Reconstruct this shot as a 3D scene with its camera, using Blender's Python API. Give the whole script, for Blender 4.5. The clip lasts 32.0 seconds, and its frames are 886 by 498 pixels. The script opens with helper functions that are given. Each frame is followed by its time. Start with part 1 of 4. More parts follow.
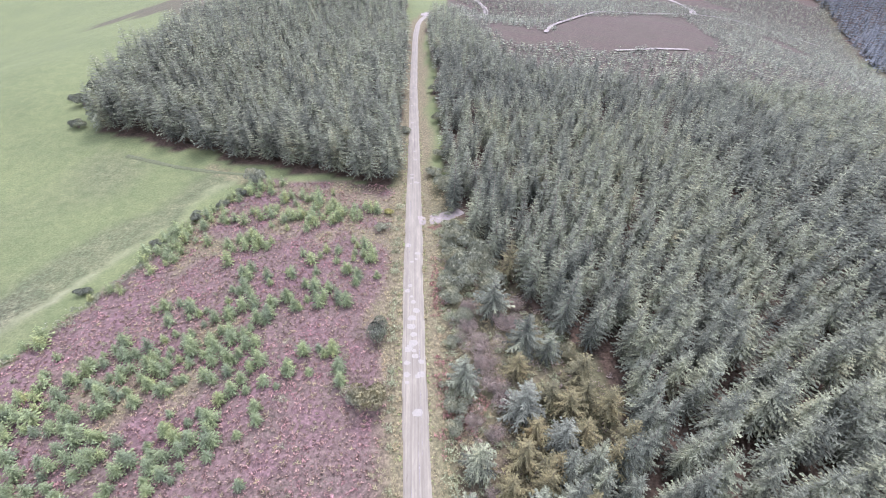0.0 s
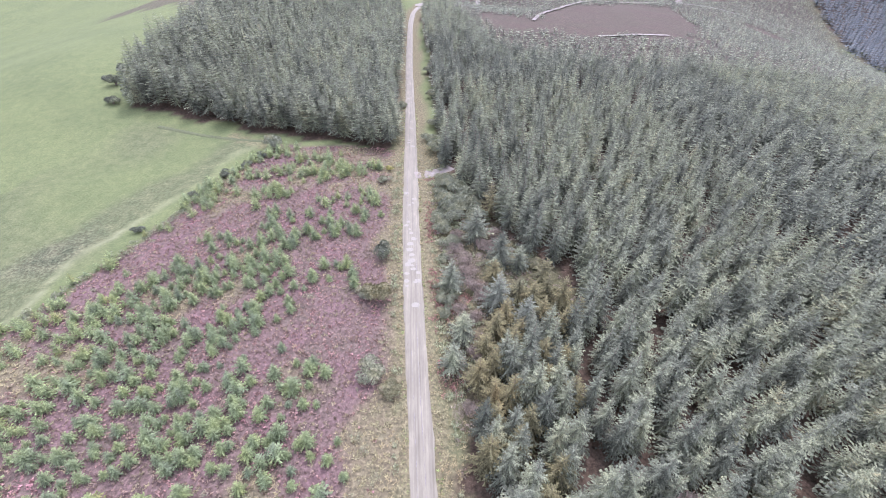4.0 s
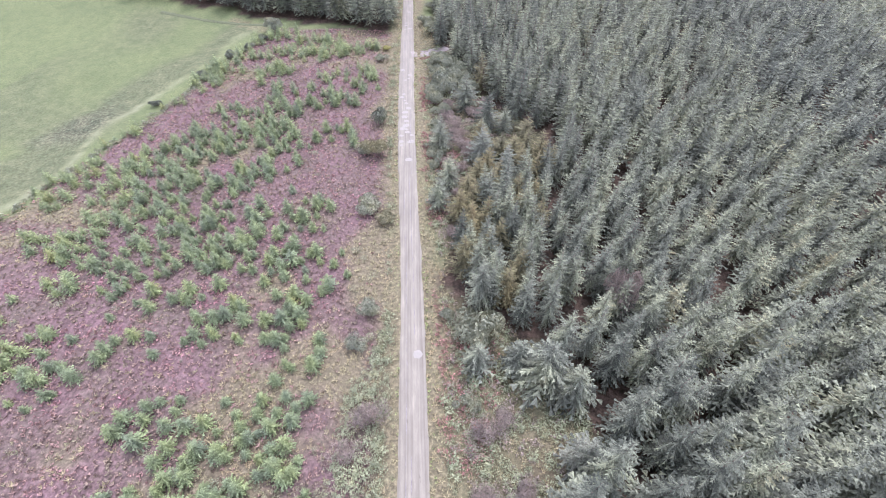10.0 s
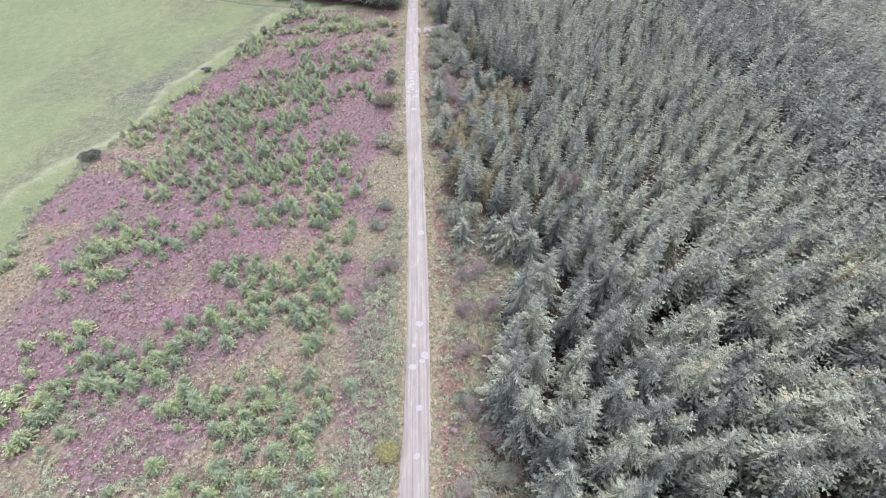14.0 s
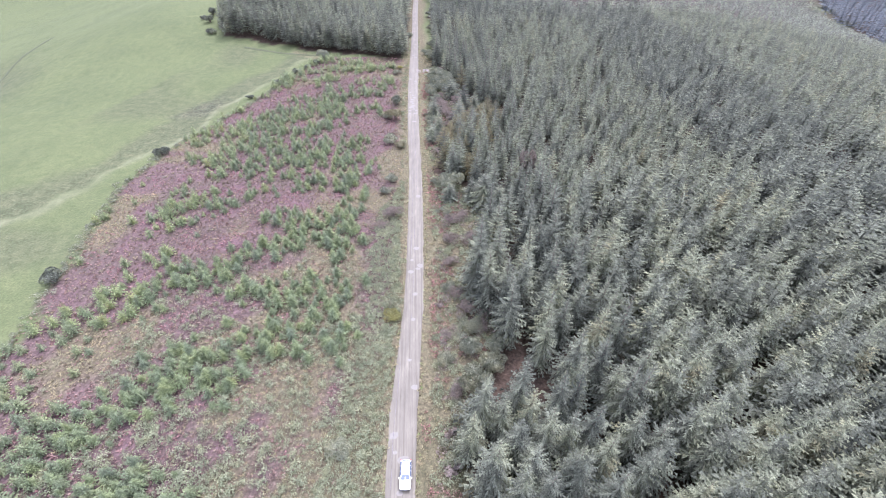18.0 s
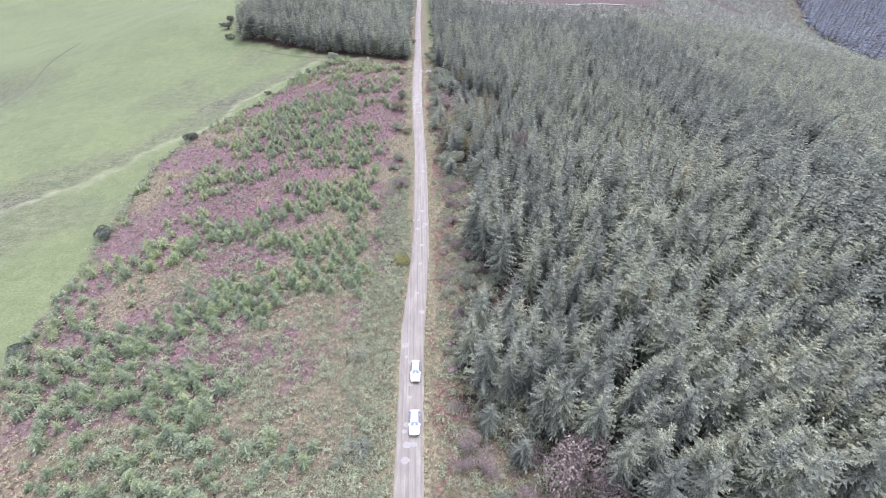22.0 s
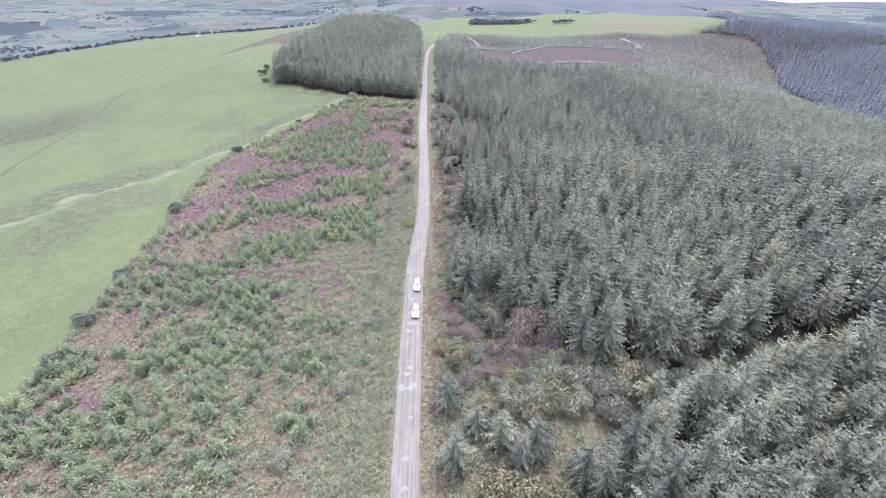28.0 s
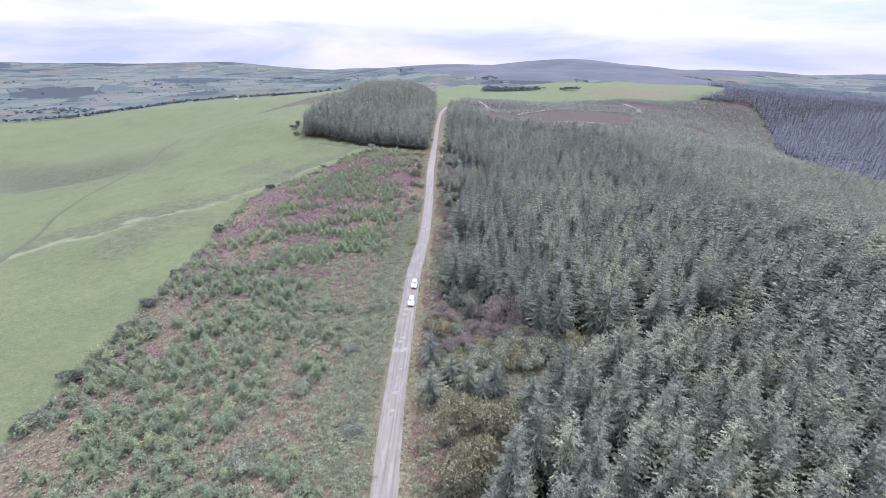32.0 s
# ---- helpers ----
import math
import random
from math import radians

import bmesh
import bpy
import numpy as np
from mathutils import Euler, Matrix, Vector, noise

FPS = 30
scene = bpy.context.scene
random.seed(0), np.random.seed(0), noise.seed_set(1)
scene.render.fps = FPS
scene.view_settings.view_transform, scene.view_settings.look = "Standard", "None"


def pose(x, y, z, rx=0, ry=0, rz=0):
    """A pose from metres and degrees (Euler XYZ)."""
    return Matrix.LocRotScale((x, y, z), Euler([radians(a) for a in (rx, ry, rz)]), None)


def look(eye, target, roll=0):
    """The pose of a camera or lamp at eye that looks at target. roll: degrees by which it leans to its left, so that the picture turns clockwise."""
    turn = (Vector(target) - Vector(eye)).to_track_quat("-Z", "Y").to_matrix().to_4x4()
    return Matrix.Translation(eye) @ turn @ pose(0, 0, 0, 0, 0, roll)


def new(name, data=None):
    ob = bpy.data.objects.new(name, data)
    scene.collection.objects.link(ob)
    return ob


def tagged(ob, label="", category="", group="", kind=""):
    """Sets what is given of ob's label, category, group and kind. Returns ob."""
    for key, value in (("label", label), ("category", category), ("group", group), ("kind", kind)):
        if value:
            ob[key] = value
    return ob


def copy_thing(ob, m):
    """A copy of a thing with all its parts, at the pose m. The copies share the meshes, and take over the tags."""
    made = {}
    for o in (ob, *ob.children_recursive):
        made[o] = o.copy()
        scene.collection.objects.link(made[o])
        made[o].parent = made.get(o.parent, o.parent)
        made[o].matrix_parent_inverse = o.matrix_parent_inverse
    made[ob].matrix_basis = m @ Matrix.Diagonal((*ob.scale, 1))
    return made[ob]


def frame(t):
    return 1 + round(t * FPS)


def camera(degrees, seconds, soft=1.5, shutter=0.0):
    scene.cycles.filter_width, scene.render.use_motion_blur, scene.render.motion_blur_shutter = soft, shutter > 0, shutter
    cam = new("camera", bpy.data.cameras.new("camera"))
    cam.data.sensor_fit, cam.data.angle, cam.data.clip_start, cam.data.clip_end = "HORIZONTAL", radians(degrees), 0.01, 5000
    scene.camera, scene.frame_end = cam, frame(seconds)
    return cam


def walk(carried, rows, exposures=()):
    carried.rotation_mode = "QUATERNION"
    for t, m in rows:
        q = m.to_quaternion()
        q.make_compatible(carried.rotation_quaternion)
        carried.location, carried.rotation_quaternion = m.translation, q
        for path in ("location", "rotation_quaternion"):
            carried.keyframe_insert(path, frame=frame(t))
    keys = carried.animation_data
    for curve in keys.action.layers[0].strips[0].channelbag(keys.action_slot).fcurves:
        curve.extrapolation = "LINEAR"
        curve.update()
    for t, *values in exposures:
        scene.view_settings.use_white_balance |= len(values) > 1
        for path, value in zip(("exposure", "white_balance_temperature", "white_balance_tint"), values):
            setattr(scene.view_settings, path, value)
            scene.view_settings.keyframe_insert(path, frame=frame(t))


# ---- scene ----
# seconds, eye x y z, turn to the left, tilt down, lean
ROWS = (
    (0, -0.889, -91.747, 64.467, -4.994, 38.051, 3.013),
    (1, -1.088, -97.018, 64.157, -4.897, 38.19, 2.655),
    (2, -1.408, -103.151, 64.437, -4.957, 38.316, 2.486),
    (3, -1.122, -109.744, 65.384, -5.23, 38.433, 2.495),
    (3.5, -1.063, -113.161, 65.705, -5.336, 38.53, 2.517),
    (5.5, -0.171, -122.411, 65.709, -5.45, 39.637, 2.617),
    (6, -0.024, -123.626, 64.673, -5.35, 40.353, 2.523),
    (7, 0.265, -124.902, 62.944, -5.082, 42.412, 2.252),
    (8, 0.912, -126.54, 62.36, -4.683, 45.014, 2.104),
    (9, 1.301, -131.12, 61.722, -4.439, 47.088, 1.751),
    (10, 2.464, -136.247, 61.878, -4.08, 48.388, 1.511),
    (11, 3.352, -142.495, 63.972, -3.655, 49.146, 1.29),
    (12, 3.519, -149.794, 67.221, -3.234, 50.07, 0.943),
    (13, 2.967, -158.146, 69.509, -3.161, 50.587, 1.029),
    (14, 2.394, -168.671, 70.072, -3.369, 49.265, 1.068),
    (14.5, 2.272, -174.103, 70.408, -3.455, 48.4, 1.006),
    (16.5, 3.437, -195.308, 72.34, -2.988, 44.566, 0.815),
    (17, 3.374, -200.511, 72.237, -3.067, 43.202, 0.885),
    (18, 2.737, -209.002, 71.881, -3.317, 41.252, 1.211),
    (19, 2.164, -216.412, 71.288, -3.42, 40.072, 1.439),
    (20, 1.488, -222.367, 71.079, -3.59, 39.343, 1.654),
    (21, 1.343, -226.447, 70.714, -3.5, 39.218, 1.546),
    (22, 0.961, -230.116, 70.464, -3.391, 39.294, 1.395),
    (23, 0.89, -233.731, 70.297, -3.372, 39.348, 1.451),
    (24, 0.877, -238.484, 70.021, -3.158, 39.355, 1.37),
    (25, 1.048, -246.137, 69.962, -3.059, 38.378, 1.418),
    (25.5, 1.333, -250.314, 69.858, -3.024, 37.609, 1.441),
    (27.5, 1.194, -266.938, 67.873, -2.731, 33.274, 1.468),
    (28, 1.769, -270.436, 67.765, -2.482, 32.227, 1.559),
    (29, 2.802, -277.706, 67.601, -2.101, 30.138, 1.702),
    (30, 3.827, -284.927, 67.704, -1.554, 28.309, 1.576),
    (31, 5.71, -291.876, 67.862, -0.928, 26.517, 1.47),
    (32, 7.832, -299.917, 67.716, -0.064, 24.782, 1.58),
)


def eye(x, y, z, turn, down, lean):
    return pose(x, y, z, 90 - down, 0, turn) @ pose(0, 0, 0, 0, 0, lean)


cam = camera(91.78, 32.0, soft=0.6)
walk(cam, [(r[0], eye(*r[1:])) for r in ROWS], [(0, 2.22, 5810, 32), (12, 2.22, 5760, 33), (25, 2.20, 5650, 33), (28, 2.16, 5610, 33), (30, 2.03, 5570, 33), (32, 1.88, 5540, 33)])

# ---- world, sun, exposure ----
world = bpy.data.worlds.new("overcast_sky")
scene.world = world
world.use_nodes = True
wn, wl = world.node_tree.nodes, world.node_tree.links
wn.clear()
SUN_EL, SUN_AZ = radians(62), radians(20)          # azimuth from +y towards +x


def wnode(kind, **values):
    n = wn.new(kind)
    for key, v in values.items():
        n.inputs[key].default_value = v
    return n


sky = wn.new("ShaderNodeTexSky")
sky.sky_type, sky.sun_disc, sky.sun_elevation, sky.sun_rotation = "NISHITA", False, SUN_EL, SUN_AZ
sky.air_density, sky.dust_density, sky.ozone_density = 1.0, 2.5, 1.0
soften = wn.new("ShaderNodeHueSaturation")
soften.inputs["Saturation"].default_value = 0.75
where = wn.new("ShaderNodeTexCoord")
flat = wn.new("ShaderNodeMapping")
flat.inputs["Scale"].default_value = (1.3, 1.3, 8.0)
clouds = wnode("ShaderNodeTexNoise", Scale=1.6, Detail=7.0, Roughness=0.55, Distortion=0.4)
ramp = wn.new("ShaderNodeValToRGB")
ramp.color_ramp.elements[0].position, ramp.color_ramp.elements[0].color = 0.38, (5.7, 6.5, 7.5, 1)
ramp.color_ramp.elements[1].position, ramp.color_ramp.elements[1].color = 0.62, (9.4, 9.2, 9.5, 1)
cover = wnode("ShaderNodeMix")
cover.data_type = "RGBA"
cover.inputs["Factor"].default_value = 0.9
back = wnode("ShaderNodeBackground", Strength=0.105)
out = wn.new("ShaderNodeOutputWorld")
wl.new(where.outputs["Generated"], flat.inputs["Vector"])
wl.new(flat.outputs["Vector"], clouds.inputs["Vector"])
wl.new(clouds.outputs["Fac"], ramp.inputs["Fac"])
wl.new(sky.outputs["Color"], soften.inputs["Color"])
wl.new(soften.outputs["Color"], cover.inputs["A"])
wl.new(ramp.outputs["Color"], cover.inputs["B"])
# an overcast sky is three times as bright overhead as at the horizon
up = wn.new("ShaderNodeSeparateXYZ")
rise = wn.new("ShaderNodeMapRange")
for key, v in (("From Min", 0.0), ("From Max", 1.0), ("To Min", 0.31), ("To Max", 1.27)):
    rise.inputs[key].default_value = v
dome_light = wn.new("ShaderNodeVectorMath")
dome_light.operation = "SCALE"
wl.new(where.outputs["Generated"], up.inputs["Vector"])
wl.new(up.outputs["Z"], rise.inputs["Value"])
wl.new(cover.outputs["Result"], dome_light.inputs[0])
wl.new(rise.outputs["Result"], dome_light.inputs["Scale"])
wl.new(dome_light.outputs["Vector"], back.inputs["Color"])
wl.new(back.outputs["Background"], out.inputs["Surface"])

sun = new("sun", bpy.data.lights.new("sun", "SUN"))
sun.data.energy, sun.data.angle, sun.data.color = 1.5, radians(18), (1.0, 0.965, 0.92)
sun.matrix_world = look((0, 0, 300), (-300 * math.sin(SUN_AZ) / math.tan(SUN_EL), -300 * math.cos(SUN_AZ) / math.tan(SUN_EL), 0))

# ---- materials ----


class Mat:
    """A node material with a few shortcuts."""

    def __init__(self, name, rough=0.8, spec=0.3, metal=0.0):
        self.m = bpy.data.materials.new(name)
        self.m.use_nodes = True
        self.t = self.m.node_tree
        self.b = self.t.nodes["Principled BSDF"]
        self.b.inputs["Roughness"].default_value = rough
        self.b.inputs["Specular IOR Level"].default_value = spec
        self.b.inputs["Metallic"].default_value = metal

    def node(self, kind, **values):
        n = self.t.nodes.new(kind)
        for key, v in values.items():
            n.inputs[key].default_value = v
        return n

    def link(self, a, b):
        self.t.links.new(a, b)

    def place(self, scale=(1, 1, 1)):
        g, s = self.node("ShaderNodeNewGeometry"), self.node("ShaderNodeMapping")
        s.inputs["Scale"].default_value = scale
        self.link(g.outputs["Position"], s.inputs["Vector"])
        return s.outputs["Vector"]

    def noise(self, scale, detail=4.0, rough=0.55, stretch=(1, 1, 1)):
        n = self.node("ShaderNodeTexNoise", Scale=scale, Detail=detail, Roughness=rough)
        self.link(self.place(stretch), n.inputs["Vector"])
        return n.outputs["Fac"]

    def ramp(self, fac, stops):
        r = self.node("ShaderNodeValToRGB")
        e = r.color_ramp.elements
        while len(e) < len(stops):
            e.new(0.5)
        for k, (p, c) in zip(e, stops):
            k.position, k.color = p, (*c, 1)
        self.link(fac, r.inputs["Fac"])
        return r.outputs["Color"]

    def mix(self, fac, a, b, blend="MIX"):
        m = self.node("ShaderNodeMix")
        m.data_type, m.blend_type = "RGBA", blend
        for key, v in (("Factor", fac), ("A", a), ("B", b)):
            if isinstance(v, (int, float)):
                m.inputs[key].default_value = v
            elif isinstance(v, tuple):
                m.inputs[key].default_value = (*v, 1)
            else:
                self.link(v, m.inputs[key])
        return m.outputs["Result"]

    def math(self, op, a, b=0.0):
        n = self.node("ShaderNodeMath")
        n.operation = op
        for k, v in enumerate((a, b)):
            if isinstance(v, (int, float)):
                n.inputs[k].default_value = v
            else:
                self.link(v, n.inputs[k])
        return n.outputs["Value"]

    def colour(self, c):
        if isinstance(c, tuple):
            self.b.inputs["Base Color"].default_value = (*c, 1)
        else:
            self.link(c, self.b.inputs["Base Color"])
        return self

    def bump(self, height, strength=0.4, distance=0.1):
        n = self.node("ShaderNodeBump", Strength=strength, Distance=distance)
        self.link(height, n.inputs["Height"])
        self.link(n.outputs["Normal"], self.b.inputs["Normal"])
        return self


def foliage(name, dark, mid, light, rough=0.7, tree=0.28, leaf=0.65, grain=4.5):
    """Leaves: a colour for each plant, a shade for each spray, and fine mottling."""
    m = Mat(name, rough, 0.12)
    own = m.node("ShaderNodeObjectInfo").outputs["Random"]
    patch = m.math("ADD", m.noise(tree, 2.0, 0.55, (1, 1, 0.25)), m.math("MULTIPLY", m.math("SUBTRACT", own, 0.5), 0.14))
    odd = (light[0] * 0.95, light[1] * 0.80, light[2] * 0.70)
    base = m.ramp(patch, ((0.30, dark), (0.48, mid), (0.66, light), (0.80, odd)))
    spray = m.node("ShaderNodeNewGeometry").outputs["Random Per Island"]
    shade = m.ramp(spray, ((0.0, (0.34, 0.34, 0.35)), (0.55, (0.92, 0.92, 0.92)), (1.0, (1.52, 1.52, 1.50))))
    c = m.mix(leaf, base, m.mix(1.0, base, shade, "MULTIPLY"))
    speck = m.noise(grain, 3.0, 0.7)
    fine = m.ramp(speck, ((0.34, (0.52, 0.52, 0.52)), (0.52, (0.98, 0.98, 0.98)), (0.70, (1.5, 1.5, 1.48))))
    m.colour(m.mix(1.0, c, fine, "MULTIPLY"))
    m.bump(speck, 0.7, 0.12)
    col = m.b.inputs["Base Color"].links[0].from_socket
    thin, both = m.node("ShaderNodeBsdfTranslucent"), m.node("ShaderNodeMixShader", Fac=0.09)
    m.link(col, thin.inputs["Color"])
    m.link(m.b.outputs["BSDF"], both.inputs[1])
    m.link(thin.outputs["BSDF"], both.inputs[2])
    m.link(both.outputs["Shader"], m.t.nodes["Material Output"].inputs["Surface"])
    return m.m


SPRUCE = foliage("spruce_needles", (0.064, 0.075, 0.055), (0.121, 0.136, 0.097), (0.180, 0.201, 0.124), tree=0.24, leaf=0.85)
BLUE = foliage("blue_spruce_needles", (0.102, 0.116, 0.087), (0.129, 0.143, 0.106), (0.149, 0.160, 0.115))
SAPLING = foliage("sapling_needles", (0.124, 0.155, 0.091), (0.152, 0.188, 0.099), (0.187, 0.218, 0.100), tree=0.3, grain=6.0)
RUSSET = foliage("russet_scrub", (0.195, 0.122, 0.102), (0.275, 0.136, 0.122), (0.255, 0.172, 0.132), tree=0.5, grain=9.0)
VERGE = foliage("verge_grass", (0.145, 0.195, 0.075), (0.175, 0.230, 0.082), (0.205, 0.250, 0.095), tree=0.5, grain=9.0)
# distance haze is put into this needle colour: bluer than the nearer spruces
HAZY_SPRUCE = foliage("hazy_spruce_needles", (0.070, 0.086, 0.092), (0.095, 0.113, 0.115), (0.112, 0.128, 0.118), tree=0.1, grain=1.2)
YOUNG = foliage("young_spruce_needles", (0.126, 0.159, 0.095), (0.151, 0.193, 0.095), (0.186, 0.229, 0.095), tree=0.35, grain=6.0)
LARCH = foliage("larch_needles", (0.087, 0.087, 0.048), (0.107, 0.103, 0.052), (0.133, 0.120, 0.058))
WILLOW = foliage("willow_leaves", (0.151, 0.168, 0.120), (0.189, 0.206, 0.137), (0.220, 0.231, 0.142), tree=0.4, grain=9.0, leaf=0.3)
TAWNY = foliage("turning_leaves", (0.155, 0.155, 0.095), (0.185, 0.181, 0.103), (0.211, 0.198, 0.105), tree=0.5, grain=9.0, leaf=0.3)
BARE = foliage("bare_red_twigs", (0.166, 0.145, 0.122), (0.209, 0.176, 0.144), (0.237, 0.199, 0.160), tree=0.5, grain=9.0, leaf=0.3)
GORSE = foliage("yellow_gorse", (0.190, 0.200, 0.085), (0.250, 0.250, 0.095), (0.305, 0.295, 0.105), tree=0.6)
HEATHER = foliage("heather_flowers", (0.166, 0.143, 0.097), (0.223, 0.147, 0.121), (0.271, 0.147, 0.150), tree=0.16, leaf=0.45)
BRACKEN = foliage("bracken_and_grass", (0.166, 0.162, 0.093), (0.212, 0.195, 0.106), (0.246, 0.205, 0.116), tree=0.2, grain=9.0, leaf=0.35)
BRAMBLE = foliage("bramble_leaves", (0.178, 0.204, 0.121), (0.225, 0.256, 0.151), (0.269, 0.294, 0.167), tree=0.35, grain=9.0, leaf=0.2)
LOW = foliage("low_bush_leaves", (0.143, 0.165, 0.102), (0.192, 0.212, 0.132), (0.249, 0.257, 0.148), tree=0.3, grain=9.0, leaf=0.4)
bark = Mat("bark", 0.9, 0.2)
bark.colour(bark.ramp(bark.noise(9, 5, 0.6, (1, 1, 0.25)), ((0.3, (0.075, 0.058, 0.045)), (0.7, (0.17, 0.14, 0.115)))))
BARK = bark.m

# ---- the lie of the land ----


def ss(t):
    t = np.clip(t, 0.0, 1.0)
    return t * t * (3 - 2 * t)


def soft_noise(x, y, size, seed):
    """Smooth value noise, -1 to 1."""
    rng = np.random.default_rng(seed)
    table = rng.uniform(-1, 1, (64, 64))
    u, v = x / size, y / size
    i, j = np.floor(u).astype(int), np.floor(v).astype(int)
    a, b = ss(u - i), ss(v - j)
    g = lambda p, q: table[p % 64, q % 64]
    return (g(i, j) * (1 - a) + g(i + 1, j) * a) * (1 - b) + (g(i, j + 1) * (1 - a) + g(i + 1, j + 1) * a) * b


def crest(x):
    """How far north the plateau reaches before it falls to the valley."""
    return 570 + 480 * ss((x + 110) / 190) + 260 * ss((x - 430) / 200) - 0.9 * np.maximum(-x - 420, 0)


def land(x, y):
    x, y = np.asarray(x, float), np.asarray(y, float)
    u, r = -x, np.maximum(x - 25, 0)
    h = -5.0 * ss((u - 12) / 85) - 46 * ss((u - 120) / 330) * (1 - 0.5 * ss((y - 150) / 300) * (1 - ss((u - 400) / 220)))
    h += -np.minimum(0.00027 * r * r, 0.26 * r) * (1 - 0.45 * ss((y - 280) / 380) - 0.4 * ss((y - 520) / 350))
    h = np.maximum(h, -62)
    h += -22 * ss((y - 300) / 420) * ss((x + 120) / 160) * (1 - ss((x - 150) / 260))
    gully = np.exp(-((y - 20 - 0.35 * (u - 260) + 12 * np.sin(u / 40)) / 26) ** 2) * ss((u - 190) / 80)
    h += -9 * gully
    # a broad swell under the west wood, and a hollow beyond the lane's end
    h += 14 * ss((y + 20) / 130) * ss((u - 30 + 35 * ss((y - 150) / 120)) / 70) * (1 - 0.65 * ss((u - 140) / 110)) * (1 - ss((y - 420) / 200))
    h += -12 * np.exp(-((x - 85) / 55) ** 2 - ((y - 375) / 75) ** 2)
    h += 15 * ss((np.arctan2(x, y + 310) - 0.40) / 0.15) * ss((np.hypot(x, y + 310) - 1000) / 400) * (x > 0)
    past = y - crest(x)
    far = ss(past / 620)
    side = ss((u - 660) / 500)
    drop = np.maximum(far, side)
    big = soft_noise(x, y, 1300, 3) * 62 + soft_noise(x, y, 520, 4) * 24
    dist = np.hypot(x, y + 310)
    hills = -172 + 58 * ss((dist - 2300) / 1900) + big * (0.35 + 0.65 * ss((dist - 1200) / 1800))
    turn = np.arctan2(x, y + 310)
    hills += 72 * np.exp(-((turn - 0.22) / 0.34) ** 2) * ss((dist - 2200) / 1500)
    hills -= 55 * ss(-turn / 0.3) * ss((dist - 1800) / 1500)
    h = h * (1 - drop) + hills * drop
    near = ss((np.abs(x) - 8) / 25)
    h += near * (soft_noise(x, y, 34, 5) * 0.7 + soft_noise(x, y, 9, 6) * 0.18) * (1 - drop)
    h += -0.25 * ss((np.abs(x - road_x(y)) - 2.2) / 1.2) * (1 - ss((np.abs(x - road_x(y)) - 3.6) / 2.5)) * (y < 270)
    return h


ROAD_Y = (-420, -340, -258, -238, -214, -191, -172, -158, -146, -134, -93, -50, -20, 0, 50, 116, 165, 215, 262, 290, 312)
ROAD_X = (6.0, 3.0, -0.6, -1.5, -1.8, -1.75, -1.5, -0.6, 0.2, 0.45, 0.45, -0.75, -1.0, -0.8, -0.6, -0.8, -0.2, 0.5, 3.0, 9.0, 20.0)
ROAD_W = (4.6, 4.6, 4.6, 4.7, 4.8, 4.6, 4.9, 4.6, 4.3, 4.3, 4.0, 4.2, 4.4, 4.4, 3.8, 3.6, 3.6, 3.6, 3.8, 4.2, 5.0)


def road_x(y):
    y = np.asarray(y, float)
    return sum(np.interp(y + d, ROAD_Y, ROAD_X) for d in (-9, -4.5, 0, 4.5, 9)) / 5


def road_w(y):
    return sum(np.interp(np.asarray(y, float) + d, ROAD_Y, ROAD_W) for d in (-5, 0, 5)) / 3


def inside(x, y, poly):
    """Which of the points lie in the polygon."""
    r = np.zeros(np.shape(x), bool)
    for (ax, ay), (bx, by) in zip(poly, poly[1:] + poly[:1]):
        r ^= ((ay > y) != (by > y)) & (x < (bx - ax) * (y - ay) / (by - ay + 1e-12) + ax)
    return r


PLOT = [(-3, 20), (-46, 24), (-60, 2), (-68, -22), (-80, -46), (-89, -66), (-93, -88), (-90, -112), (-86, -135), (-83, -165), (-80, -190), (-78, -210), (-76, -232), (-74, -262), (-72, -420), (-3, -420)]
WOOD_WEST = [(-7, 19), (-6, 26), (-5, 200), (-7, 285), (-6, 330), (-20, 420), (-118, 420), (-116, 250), (-111, 66), (-104, 50), (-70, 41), (-40, 30)]
WOOD_EAST = [(22, -28), (17, -12), (12, 0), (10, 8), (10, 110), (9, 240), (22, 285), (34, 240), (42, 190), (48, 142), (72, 125), (105, 114), (168, 120), (230, 120), (272, 110), (312, 96), (342, 66), (430, -40), (560, -190), (640, -330), (200, -167), (118, -192),
             (100, -197), (76, -202), (60, -207), (45, -209), (31, -207), (22, -194), (8, -188), (8, -179), (13, -172), (15, -162), (18, -152), (12, -146), (11, -134), (17, -127), (25, -120), (26, -110), (17, -100), (8, -96), (7, -84), (12, -73), (20, -63), (30, -58), (36, -50), (32, -43)]
WOOD_NEAR = [(49, -219), (62, -216), (78, -211), (104, -204), (129, -194), (200, -173), (400, -250), (400, -420), (14, -420), (14, -268), (20, -248), (29, -234), (40, -226)]
WOOD_FAR = [(470, 60), (490, 257), (532, 394), (618, 530), (682, 673), (681, 726), (576, 726), (668, 801), (760, 930), (830, 1060), (900, 1290), (1700, 1250), (1900, 200), (1500, -500), (700, -330), (560, -80)]
BROWN_MOOR = [(-128, 144), (-134, 168), (-128, 196), (-160, 236), (-217, 228), (-212, 284), (-140, 400), (-108, 330), (-108, 196), (-112, 140)]
MOOR_EAST = [(330, 720), (420, 860), (600, 900), (620, 820), (520, 740), (420, 690)]
